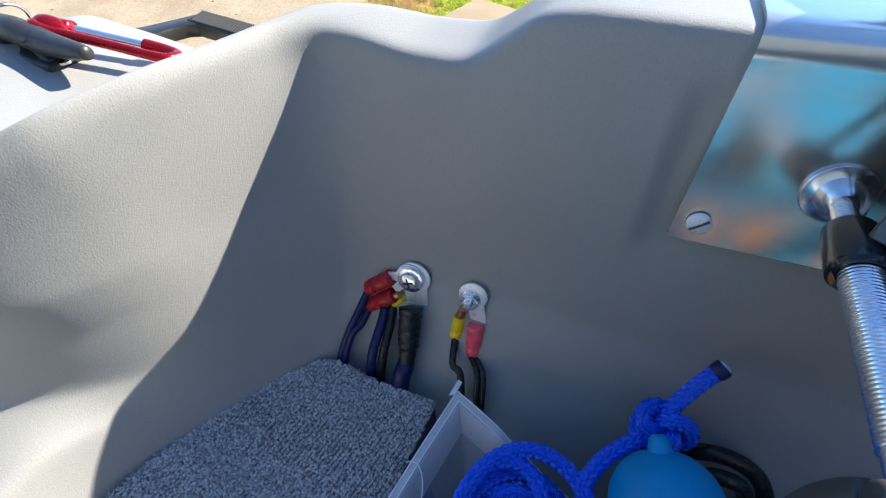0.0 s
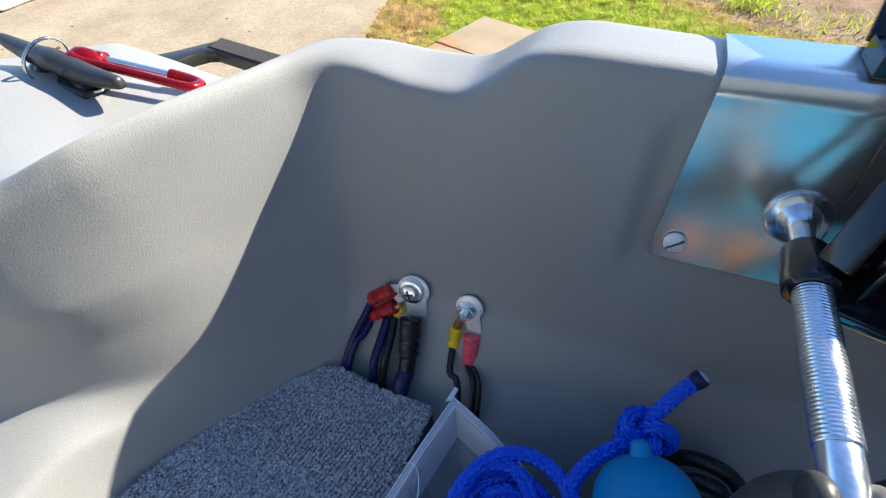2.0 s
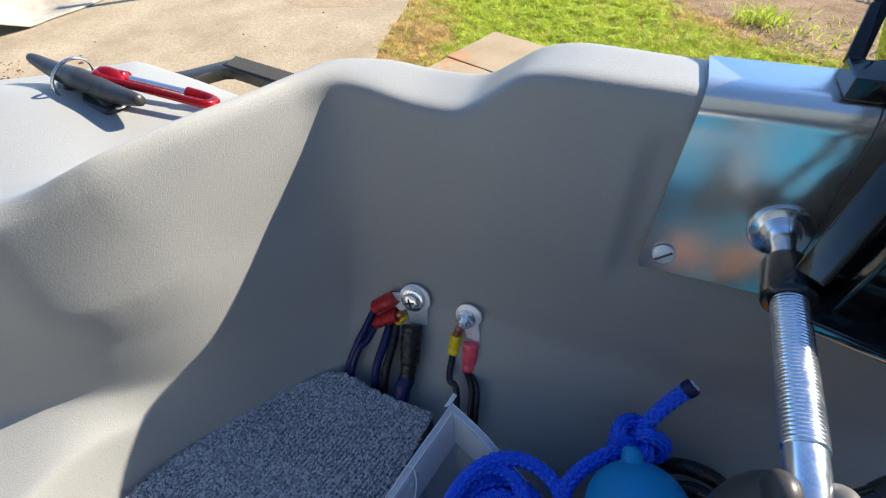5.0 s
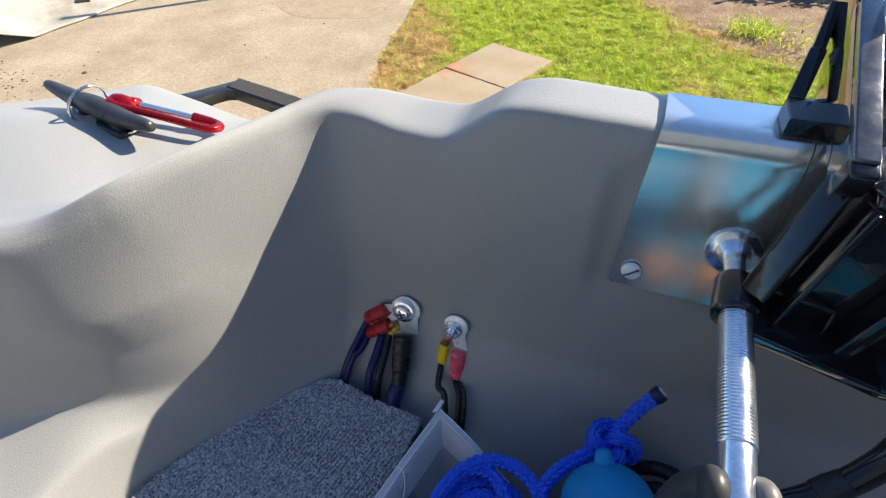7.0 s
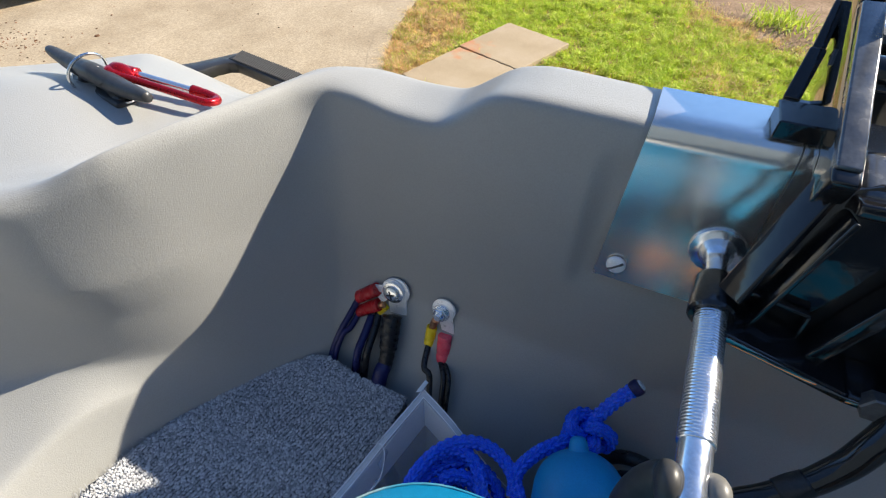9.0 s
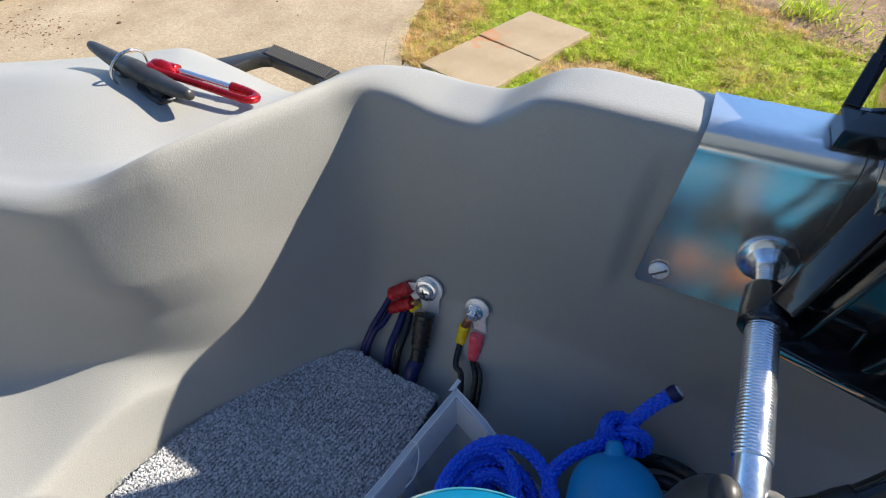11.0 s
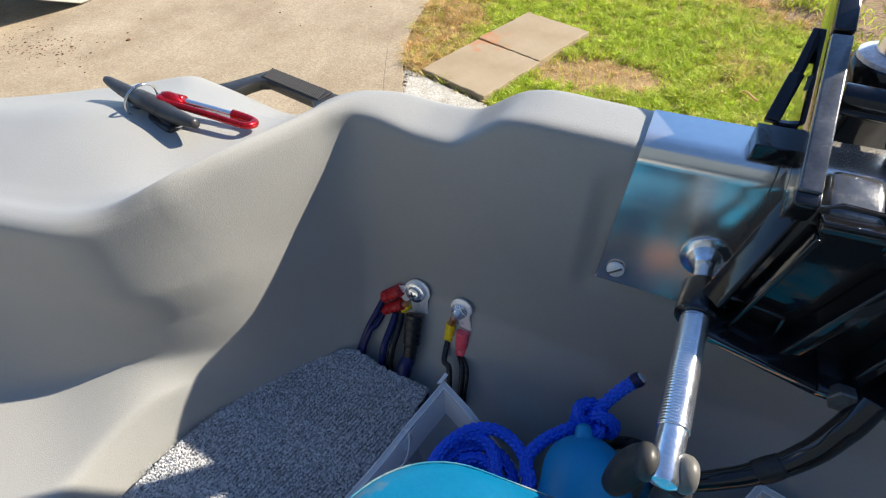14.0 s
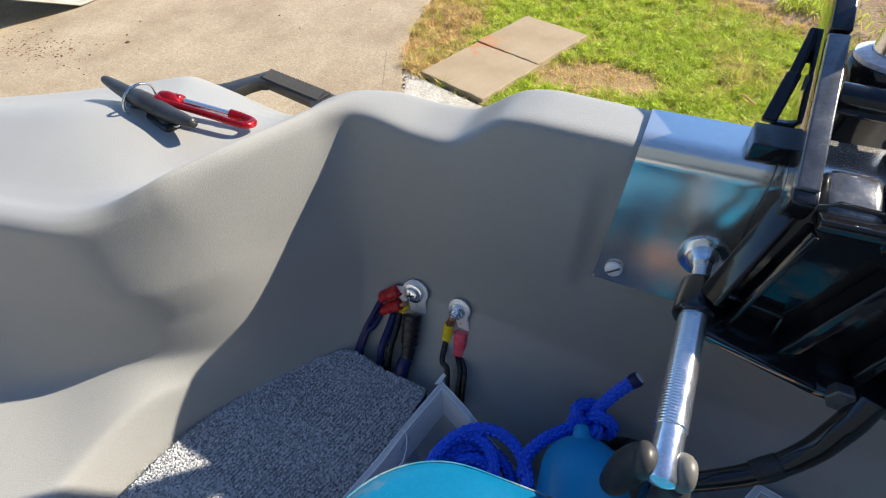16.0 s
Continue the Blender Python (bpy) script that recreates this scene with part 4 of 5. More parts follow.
def clamp_screw(a, parent):
    rod = empty("clamp_screw", a, "threaded steel clamp screw with a swivel pad", "screw")
    del rod["category"]
    rod.parent = parent
    rod.matrix_parent_inverse = Matrix.Translation(-origin(parent))
    m = axis(a, a + ROD_D)
    seat = a + Vector((-0.0006, 0.0073, 0.0003))
    part("pad", lathe([(0, 0), (0.0131, 0), (0.0135, 0.0006), (0.0131, 0.0015), (0.0108, 0.0019), (0.0090, 0.0028), (0.0076, 0.0062), (0.0062, 0.0094), (0.0050, 0.0104), (0, 0.0104)], axis(seat, seat + Vector(PLATE_N)), 48), M_ZINC, rod, "round swivel pad pressed on the plate")
    r = 0.0068
    pitch = 0.0016
    pts = [a + ROD_D * (i * 0.00035) for i in range(int(0.106 / 0.00035))]
    thread = lambda ang, way: 1.0 + 0.058 * (2 * abs(((way / pitch + ang / (2 * math.pi)) % 1.0) - 0.5) - 0.5)
    neck = lambda t: 0.0048 if t < 0.16 else r
    put("thread", mesh("thread", *sweep(pts, neck, 28, thread), M_ZINC), rod)
    part("shank", lathe([(0, 0.105), (0.0062, 0.105), (0.0062, 0.1280), (0.0054, 0.1298), (0.0030, 0.1309), (0, 0.1313)], m, 28), M_ZINC, rod)
    hp = a + ROD_D * 0.1225
    for sgn in (-1, 1):
        hb = lathe([(0, 0.0035), (0.0050, 0.0037), (0.0068, 0.0046), (0.0078, 0.0062), (0.0081, 0.0078), (0.0077, 0.0095), (0.0066, 0.0109), (0.0045, 0.0117), (0, 0.012)], axis(hp, hp + Vector((sgn, 0.1 * sgn, -0.1))), 40)
        # the left lug's shade is put into its colour, a darker grey
        part("handle_lug", hb, M_GREY if sgn > 0 else M_WING_SHADED_LUG, rod, "grey plastic lug of the turning handle")
    for wing in ([(-0.006, 0.004, -0.006), (-0.009, 0.004, -0.020), (-0.013, 0.0, -0.045)], [(0.006, -0.002, -0.006), (0.008, -0.004, -0.020), (0.010, -0.008, -0.045)]):
        put("handle_wing", mesh("handle_wing", *sweep(spline([hp + Vector(w) for w in wing], 0.002), lambda t: 0.0058 + 0.0022 * math.sin(math.pi * t), 28), M_WING_SHADED_LUG), rod, "dark grey plastic handle wing")
    return rod


# dark grey of the wings, also stands for shade on the left lug
M_WING_SHADED_LUG = material("dark_wing_shaded_lug", [(0.038, 0.037, 0.034), (0.055, 0.053, 0.049)], rough=0.45, scale=60, fine=600, grain=0.08)
M_GREY = material("grey_nylon", [(0.13, 0.125, 0.112), (0.18, 0.175, 0.158)], rough=0.4, scale=60, fine=600, grain=0.08)
clamp_screw(ROD_A, clamp)
clamp_screw(ROD_A + Vector((0.098, 0, 0)), clamp)

# collars and the ribbed front body
for dx in (0.0, 0.098):
    c = ROD_A + ROD_D * 0.0235 + Vector((dx, 0, 0))
    part("collar", lathe([(0.0066, -0.0085), (0.0082, -0.0085), (0.0092, -0.0065), (0.0102, 0.0115), (0.0102, 0.0150), (0.0092, 0.0164), (0.0072, 0.0162)], axis(c, c + ROD_D), 36), M_GLOSS, clamp)
# the front web leans back from its foot shelf; ribs stand on it
BASE, LEAN = Vector((0, 0.178, 0.868)), Vector((0, 0.020, 0.0665)).normalized()
OUTW = Vector((1, 0, 0)).cross(LEAN)
to_front = Matrix(((1, LEAN.x, OUTW.x, 0), (0, LEAN.y, OUTW.y, BASE.y), (0, LEAN.z, OUTW.z, BASE.z), (0, 0, 0, 1)))
front = [(0.117, 0.012), (0.172, 0.001), (0.205, 0.0), (0.238, 0.006), (0.242, 0.078), (0.150, 0.082), (0.137, 0.076), (0.127, 0.045)]
part("front_web", extrude(front, -0.004, to_front, 0.0008), M_GLOSS, clamp)


def on_web(x, along_, off=0.0):
    return to_front @ Vector((x, along_, off))


def rib(a, b, wide, deep, name="rib"):
    """A rib on the leaning web: a and b are (x, way up the web), deep metres proud of it."""
    p, q = on_web(*a, 0.5 * deep), on_web(*b, 0.5 * deep)
    part(name, bar(p, q, wide, deep, min(0.0014, 0.3 * wide), OUTW), M_GLOSS, clamp)


def flange(a, b, wide, thick, up=Vector((0, 0, 1)), mat=None):
    part("flange", bar(Vector(a), Vector(b), wide, thick, 0.0012, up), mat or M_GLOSS, clamp)


flange((0.1155, 0.172, 0.8935), (0.1345, 0.2035, 0.945), 0.0135, 0.004, Vector((-0.75, -0.45, 0.35)))
flange((0.1165, 0.1685, 0.8835), (0.172, 0.1675, 0.8695), 0.023, 0.004)
flange((0.172, 0.1675, 0.8695), (0.215, 0.168, 0.8675), 0.023, 0.004)
for a, b in (((0.1185, 0.1564, 0.8828), (0.172, 0.1554, 0.8693)), ((0.172, 0.1554, 0.8693), (0.213, 0.1559, 0.8673))):
    part("edge_lip", bar(Vector(a), Vector(b), 0.0034, 0.0012, 0.0003, Vector((0, -0.99, 0.14))), M_MIRROR, clamp, "polished lower edge mirroring the strap")
rib((0.1275, 0.012), (0.1430, 0.070), 0.0026, 0.016, "upright_rib")
rib((0.1560, 0.003), (0.1790, 0.056), 0.0078, 0.015, "upright_rib")
rib((0.1880, 0.002), (0.2060, 0.060), 0.0060, 0.014, "upright_rib")
rib((0.1200, 0.024), (0.1510, 0.020), 0.0024, 0.006)
rib((0.1505, 0.002), (0.1505, 0.020), 0.0024, 0.006)
rib((0.142, 0.074), (0.238, 0.076), 0.006, 0.012)

# hook over the rim: foot block, polished side plate with a slot, top strip, back flange
part("foot_block", box((0.0270, 0.0205, 0.0090), pose(0.1246, 0.2365, 0.9481), 0.0006, 1), M_GLOSS, clamp)
side_out = [(0.196, 0.936), (0.195, 0.9535), (0.275, 0.986), (0.330, 1.006), (0.338, 0.996), (0.309, 0.978), (0.268, 0.944), (0.262, 0.9435), (0.226, 0.9435)]
to_side = Matrix(((0, 0, 1, 0.1285), (1, 0, 0, 0), (0, 1, 0, 0), (0, 0, 0, 1)))
part("side_plate", extrude(side_out, 0.003, to_side, 0.0004), M_MIRROR, clamp, "polished black side plate mirroring the lawn")
part("slot", box((0.0008, 0.0075, 0.0020), pose(0.1282, 0.272, 0.9640, 50, 0, 0), 0.0), M_DUSTY, clamp)
part("top_strip", bar(Vector((0.1325, 0.194, 0.9535)), Vector((0.1325, 0.2755, 0.9865)), 0.0092, 0.0055, 0.0011), M_DUSTY, clamp)
part("top_strip", bar(Vector((0.1325, 0.277, 0.9875)), Vector((0.1325, 0.335, 1.0085)), 0.0092, 0.0060, 0.0011), M_GLOSS, clamp)
part("corner_block", box((0.0105, 0.010, 0.014), pose(0.1328, 0.1945, 0.9475, 20, 0, 0), 0.002, 3), M_GLOSS, clamp)
part("back_flange", bar(Vector((0.1198, 0.2640, 0.9440)), Vector((0.1246, 0.2850, 0.9615)), 0.0074, 0.0056, 0.0010), M_GLOSS, clamp)
part("back_flange", bar(Vector((0.1244, 0.2845, 0.9612)), Vector((0.1280, 0.3050, 0.9775)), 0.0056, 0.0046, 0.0008), M_GLOSS, clamp)
part("hook_leg", box((0.016, 0.005, 0.10), pose(0.1300, 0.2685, 0.893), 0.001), M_GLOSS, clamp)
# tilt hinge: shoulder, arms and cross tube
part("shoulder", box((0.026, 0.030, 0.020), pose(0.1555, 0.213, 0.937, 12, 0, 0), 0.006, 4), M_DUSTY, clamp)
part("hinge_arm", extrude([(0.196, 0.900), (0.196, 0.938), (0.206, 0.950), (0.222, 0.953), (0.25, 0.95), (0.26, 0.93), (0.24, 0.92), (0.216, 0.90)], 0.012, Matrix(((0, 0, 1, 0.170), (1, 0, 0, 0), (0, 1, 0, 0), (0, 0, 0, 1))), 0.003), M_GLOSS, clamp)
part("hinge_arm", extrude([(0.190, 0.895), (0.190, 0.93), (0.20, 0.944), (0.222, 0.948), (0.25, 0.945), (0.26, 0.93), (0.24, 0.92), (0.216, 0.90)], 0.018, Matrix(((0, 0, 1, 0.190), (1, 0, 0, 0), (0, 1, 0, 0), (0, 0, 0, 1))), 0.004), M_GLOSS, clamp)
part("cross_tube", lathe([(0, 0), (0.007, 0), (0.0075, 0.001), (0.0075, 0.16), (0, 0.16)], axis((0.141, 0.262, 0.964), (0.30, 0.256, 0.957)), 28), M_GLOSS, clamp)
part("hex_nut", lathe([(0, 0), (0.0068, 0), (0.0068, 0.006), (0.006, 0.0068), (0, 0.0068)], axis((0.183, 0.160, 0.869), (0.183, 0.152, 0.871)), 6), M_RUSTY, clamp, "dull grey hex nut")

motor = empty("motor_shaft", (0.2, 0.36, 0.95), "electric motor shaft with a black collar behind the clamp", "motor")
S0, S1 = Vector((0.166, 0.298, 0.872)), Vector((0.172, 0.306, 1.10))
part("shaft", lathe([(0, 0), (0.0135, 0), (0.0135, 0.4), (0, 0.4)], axis(S0, S1), 36), M_ZINC, motor, "polished metal shaft tube")
part("housing", lathe([(0.0136, 0.0), (0.021, 0.0), (0.0225, 0.004), (0.0225, 0.055), (0.020, 0.059), (0.020, 0.075), (0.0225, 0.078), (0.0225, 0.093), (0.0205, 0.096), (0.0136, 0.096)], axis(S0, S1), 44), M_GLOSS, motor, "glossy black swivel housing")
part("collar", lathe([(0.0137, 0.0962), (0.0200, 0.0962), (0.0200, 0.0985), (0.0150, 0.1005), (0.0137, 0.1005)], axis(S0, S1), 40), M_ROPE_END, motor, "pale grey collar")
for k in range(8):
    part("cooling_rib", box((0.010, 0.002, 0.0022), Matrix.Translation(S0.lerp(S1, 0.05 + 0.024 * k)) @ pose(-0.006, -0.0222, 0), 0.0006), M_GLOSS, motor)
part("knob", lathe([(0, 0), (0.010, 0.001), (0.0115, 0.005), (0.0115, 0.022), (0.008, 0.026), (0, 0.026)], axis((0.183, 0.285, 0.990), (0.206, 0.279, 0.994)), 28), M_RED, motor, "red plastic locking knob")
part("clip", bar(Vector((0.176, 0.276, 0.962)), Vector((0.196, 0.272, 0.980)), 0.010, 0.005, 0.001), M_ZINC, motor, "silver spring clip")

# heavy cable in split conduit, hanging from the clamp into the well
conduit = empty("cable_conduit", (0.17, 0.13, 0.85), "black taped cable bundle sagging below the clamp", "cable")
cpath = spline([(0.194, 0.158, 0.874), (0.188, 0.146, 0.860), (0.178, 0.134, 0.843), (0.160, 0.121, 0.828), (0.138, 0.110, 0.817), (0.124, 0.106, 0.806), (0.124, 0.104, 0.785), (0.128, 0.098, 0.745), (0.130, 0.092, 0.68)], 0.0012)
thick = lambda t: 0.0068 - 0.0044 * min(t, 0.5)
tube("conduit", cpath, thick, M_GLOSS, conduit, seg=20, shape=lambda a, w: 1 + 0.02 * math.sin(w * 95 + a) + 0.012 * math.sin(2 * math.pi * w / 0.019 + a))
for k in (0.22,):
    i = int(k * len(cpath))
    tube("tape_band", cpath[i:i + 12], lambda t: thick(k) + 0.0004 - 0.0002 * math.cos(6 * t), M_BLACK, conduit, "glossy black tape band", 22)

# ---- carpeted block ----
carpet = empty("carpet_block", (-0.13, 0.04, 0.655), "board wrapped in grey marine carpet in the well", "carpet")
CARPET = [(-0.047, 0.137), (-0.09, 0.138), (-0.128, 0.143), (-0.139, 0.139), (-0.150, 0.127), (-0.170, 0.103), (-0.188, 0.076), (-0.204, 0.046), (-0.2150, 0.018), (-0.2235, -0.03), (-0.226, -0.12), (-0.062, -0.12), (-0.054, 0.06)]
part("carpet_body", extrude(CARPET, 0.062, Matrix.Translation((0, 0, 0.6545)), 0.005), M_CARPET_BASE, carpet)


def inside(p, poly):
    hit_ = False
    for (ax, ay), (bx, by) in zip(poly, poly[1:] + poly[:1]):
        if (ay > p[1]) != (by > p[1]) and p[0] < (bx - ax) * (p[1] - ay) / (by - ay) + ax:
            hit_ = not hit_
    return hit_


def carpet_pile():
    """Short looped tufts in slanting rows."""
    rg = np.random.default_rng(3)
    v, f = [], []
    for i in range(180):
        for j in range(293):
            u, w = (i // 2) * 0.0031 + (i % 2) * 0.0012 - 0.13, j * 0.0011 - 0.155
            c, s = math.cos(radians(-14)), math.sin(radians(-14))
            x = -0.13 + c * u - s * w + rg.normal(0, 0.00024)
            y = 0.01 + s * u + c * w + rg.normal(0, 0.00035)
            if y < -0.06 or not inside((x, y), CARPET):
                continue
            z = 0.7163
            h = 0.0019 * rg.uniform(0.6, 1.4) * (1 + 0.3 * math.sin(61 * x + 3 * math.sin(47 * y)) * math.sin(83 * y + 2 * math.sin(39 * x)))
            r = 0.00078 * rg.uniform(0.75, 1.25)
            lx, ly = rg.normal(0, 0.0004) + 0.0004 * math.sin(90 * y), rg.normal(0, 0.0005)
            k = len(v)
            for lvl, rr in ((-0.3, 1.0), (0.6, 0.95)):
                for q in range(4):
                    a = q * math.pi / 2 + 0.5
                    v.append((x + rr * r * math.cos(a) + lx * lvl, y + rr * r * 1.3 * math.sin(a) + ly * lvl, z + h * lvl))
            v.append((x + lx, y + ly, z + h))
            for q in range(4):
                p = (q + 1) % 4
                f.append((k + q, k + p, k + 4 + p, k + 4 + q))
                f.append((k + 4 + q, k + 4 + p, k + 8))
    return mesh("carpet_surface", v, f, M_CARPET)


pile = put("carpet_surface", carpet_pile(), carpet, "looped grey carpet pile")
pile["kind"] = "stuff"


def fuzz():
    rg = random.Random(8)
    v, f = [], []
    n = len(CARPET)
    for i in range(5, 10):
        a, b = Vector((*CARPET[i], 0)), Vector((*CARPET[(i + 1) % n], 0))
        for _ in range(int((b - a).length / 0.0007)):
            p = a.lerp(b, rg.random()) + Vector((rg.gauss(0, 0.001), rg.gauss(0, 0.001), 0.7155 + rg.uniform(-0.004, 0.001)))
            q = p + Vector((rg.gauss(-0.001, 0.0015), rg.gauss(0, 0.0015), rg.uniform(0.001, 0.004)))
            r = q + Vector((rg.gauss(-0.001, 0.0015), rg.gauss(0, 0.0015), rg.uniform(-0.001, 0.002)))
            w = Vector((0.00013, 0.00013, 0))
            k = len(v)
            v += [tuple(p - w), tuple(p + w), tuple(q + w), tuple(q - w), tuple(r)]
            f += [(k, k + 1, k + 2, k + 3), (k + 3, k + 2, k + 4)]
    return mesh("loose_fibres", v, f, M_CARPET)


put("loose_fibres", fuzz(), carpet)["kind"] = "stuff"

# ---- clear tubs ----
def tub_loft(corners, levels, cap=False, wave=0.0, sag=0.0):
    """Loops of a four-cornered tub: levels are (z, metres in from the rim's outline)."""
    bm = bmesh.new()
    n = 16
    rows = []
    for z, inset in levels:
        loop_ = []
        for i in range(4):
            o, a, b, q = (Vector((*corners[(i + k) % 4], 0)) for k in (-1, 0, 1, 2))
            shift = []
            for p, c, s in ((o, a, b), (a, b, q)):
                d1, d2 = (c - p).normalized(), (s - c).normalized()
                n1, n2 = Vector((d1.y, -d1.x, 0)), Vector((d2.y, -d2.x, 0))
                shift.append(c + (n1 + n2) * (inset / (1 + n1.dot(n2))))
            for j in range(n):
                u = j / n
                p = shift[0].lerp(shift[1], u)
                loop_.append(bm.verts.new((p.x, p.y, z + wave * math.sin(math.pi * u) * math.sin(11 * u + 2 * i) - sag * min(1.0, max(0.0, (p.x + 0.002) / 0.03)) * (z - 0.65) / 0.09)))
        rows.append(loop_)
    for a, b in zip(rows, rows[1:] + ([] if cap else rows[:1])):
        for i in range(len(a)):
            j = (i + 1) % len(a)
            bm.faces.new((a[i], a[j], b[j], b[i]))
    if cap:
        bm.faces.new(rows[0])
        bm.faces.new(rows[-1])
    return bm


def clear_tub(at, corners, label, wave, sag):
    tub = empty("clear_tub", at, label, "tub", "clear tubs in the well")
    part("tub_body", tub_loft(corners, ((0.656, 0.024), (0.70, 0.0155), (0.7362, 0.0028), (0.7362, 0.0036), (0.70, 0.0163), (0.657, 0.0245)), True, 0.0, sag), M_CLEAR, tub)
    part("shoulder", tub_loft(corners, ((0.7366, 0.0036), (0.7200, 0.0108), (0.7185, 0.0106), (0.7185, 0.0116), (0.7206, 0.0118), (0.7366, 0.0044)), False, 0.0, sag), M_CLEAR_RIM, tub, "milky stepped shoulder")
    part("rim", tub_loft(corners, ((0.7368, 0.0038), (0.7372, 0.0003), (0.7335, 0.0), (0.7335, -0.0006), (0.7380, -0.0004), (0.7380, 0.0038)), False, wave, sag), M_CLEAR_RIM, tub, "flat clear rim")
    part("rim_edge", tub_loft(corners, ((0.7382, -0.0008), (0.7390, -0.0008), (0.7390, 0.0), (0.7382, 0.0)), False, wave, sag), M_CLEAR_EDGE, tub, "pale near-opaque rim edge")
    part("inner_edge", tub_loft(corners, ((0.7382, 0.0033), (0.7387, 0.0033), (0.7387, 0.0038), (0.7382, 0.0038)), False, wave, sag), M_CLEAR_EDGE, tub, "pale inner rim edge")
    return tub


tub = clear_tub((0.02, 0.07, 0.655), [(-0.033, 0.139), (0.049, 0.1035), (0.052, 0.0), (-0.064, 0.0)], "clear plastic tub holding the rope in the well", 0.0012, 0.014)
part("corner_tab", extrude([(-0.0372, 0.1345), (-0.0335, 0.1365), (-0.0318, 0.1455), (-0.0350, 0.1465)], 0.0012, Matrix.Translation((0, 0, 0.7395)), 0.0003), M_CLEAR_EDGE, tub, "bent corner tab")
tube("flap_edge", spline([(-0.0470, 0.0886, 0.7413), (-0.0405, 0.0901, 0.7410), (-0.0344, 0.083, 0.7409), (-0.0309, 0.071, 0.7408), (-0.0329, 0.062, 0.7408)], 0.001), 0.00035, M_CLEAR_EDGE, tub, "pale flap edge", 8)
for k in range(2):
    part("wall_rib", bar(Vector((-0.038 + 0.004 * k, 0.085 - 0.02 * k, 0.735)), Vector((-0.034 + 0.004 * k, 0.085 - 0.02 * k, 0.68)), 0.012, 0.002, 0.0008, Vector((1, 0, 0))), M_CLEAR, tub)
clear_tub((0.225, 0.12, 0.655), [(0.198, 0.161), (0.262, 0.1485), (0.240, 0.085), (0.165, 0.099)], "second clear plastic tub beside the blue container", 0.0006, 0.0)

# ---- loop of black cable at the foot of the wall ----
loop_cable = empty("black_cable", (0.13, 0.16, 0.66), "black cable looped behind the float against the wall", "cable")
tube("cable", spline([(0.085, 0.135, 0.690), (0.095, 0.147, 0.720), (0.107, 0.151, 0.735), (0.119, 0.151, 0.742), (0.134, 0.150, 0.739), (0.146, 0.147, 0.728), (0.156, 0.138, 0.706), (0.160, 0.125, 0.680)], 0.002), 0.0048, M_WIRE, loop_cable, seg=20)
tube("cable", spline([(0.098, 0.128, 0.685), (0.106, 0.137, 0.722), (0.115, 0.139, 0.738), (0.126, 0.139, 0.740), (0.135, 0.138, 0.732), (0.144, 0.132, 0.710), (0.147, 0.122, 0.680)], 0.002), 0.0045, M_WIRE, loop_cable, seg=20)

# ---- blue rope: braided tube ----
ROPE_R = 0.0043


def braid(a, w):
    """Plaited strands: chevron stitches in eight wales along the rope."""
    u = a * 8 / (2 * math.pi)
    k = int(u) % 2
    fu = u - int(u)
    v = w / 0.0052 + (0.9 * (fu - 0.5) if k else -0.9 * (fu - 0.5)) + 0.5 * k
    return 0.56 + 0.60 * (abs(math.cos(math.pi * v)) ** 0.75) * (math.sin(math.pi * fu) ** 0.6)


def rope(name, pts, parent):
    path = spline(pts, 0.0006)
    return put(name, mesh(name, *sweep(path, ROPE_R, 42, braid), M_ROPE), parent)


def ring_of(cx, cy, rx, ry, z, a0, a1, n=14, dz=0.0):
    return [(cx + rx * math.cos(radians(a0 + (a1 - a0) * i / n)), cy + ry * math.sin(radians(a0 + (a1 - a0) * i / n)), z + dz * i / n) for i in range(n + 1)]


coil = empty("blue_rope", (0.02, 0.08, 0.66), "coiled blue braided rope knotted at one end", "rope")
rope("rope_coil", ring_of(0.0245, 0.076, 0.0350, 0.042, 0.7395, 395, 20, 20, 0.006) + ring_of(0.0215, 0.070, 0.0305, 0.038, 0.737, 10, -340, 20, -0.008)
     + ring_of(0.014, 0.062, 0.024, 0.030, 0.722, -10, -380, 18, -0.012), coil)
rope("rope_coil", ring_of(0.012, 0.074, 0.0235, 0.035, 0.7425, 250, 30, 14, -0.002) + [(0.040, 0.07, 0.735), (0.044, 0.045, 0.725)], coil)
rope("rope_coil", ring_of(0.0205, 0.070, 0.0215, 0.027, 0.7345, 140, -420, 30, -0.007), coil)
rope("rope_coil", ring_of(0.0225, 0.064, 0.0125, 0.017, 0.729, 60, -380, 24, -0.008), coil)
rope("rope_lead", [(0.052, 0.096, 0.742), (0.050, 0.110, 0.747), (0.0565, 0.123, 0.751), (0.0645, 0.132, 0.753), (0.072, 0.139, 0.754), (0.079, 0.147, 0.752)], coil)
KN = Vector((0.0845, 0.1505, 0.7535))
KU, KV = Vector((1, 0, 0)), Vector((0, 0.8, 0.6))
KW = KU.cross(KV)
knot = []
for i in range(49):
    t = 2 * math.pi * i / 48
    rr = 0.0088 + 0.0048 * math.cos(3 * t)
    knot.append(KN + KU * (1.12 * rr * math.cos(2 * t)) + KV * (0.86 * rr * math.sin(2 * t)) + KW * (0.0058 * math.sin(3 * t)))
rope("knot", knot, coil)
tail = [(0.082, 0.153, 0.753), (0.088, 0.161, 0.764), (0.0955, 0.170, 0.776), (0.1045, 0.178, 0.7865)]
rope("rope_tail", tail, coil)
e = Vector(tail[-1])
ed = (Vector(tail[-1]) - Vector(tail[-2])).normalized()
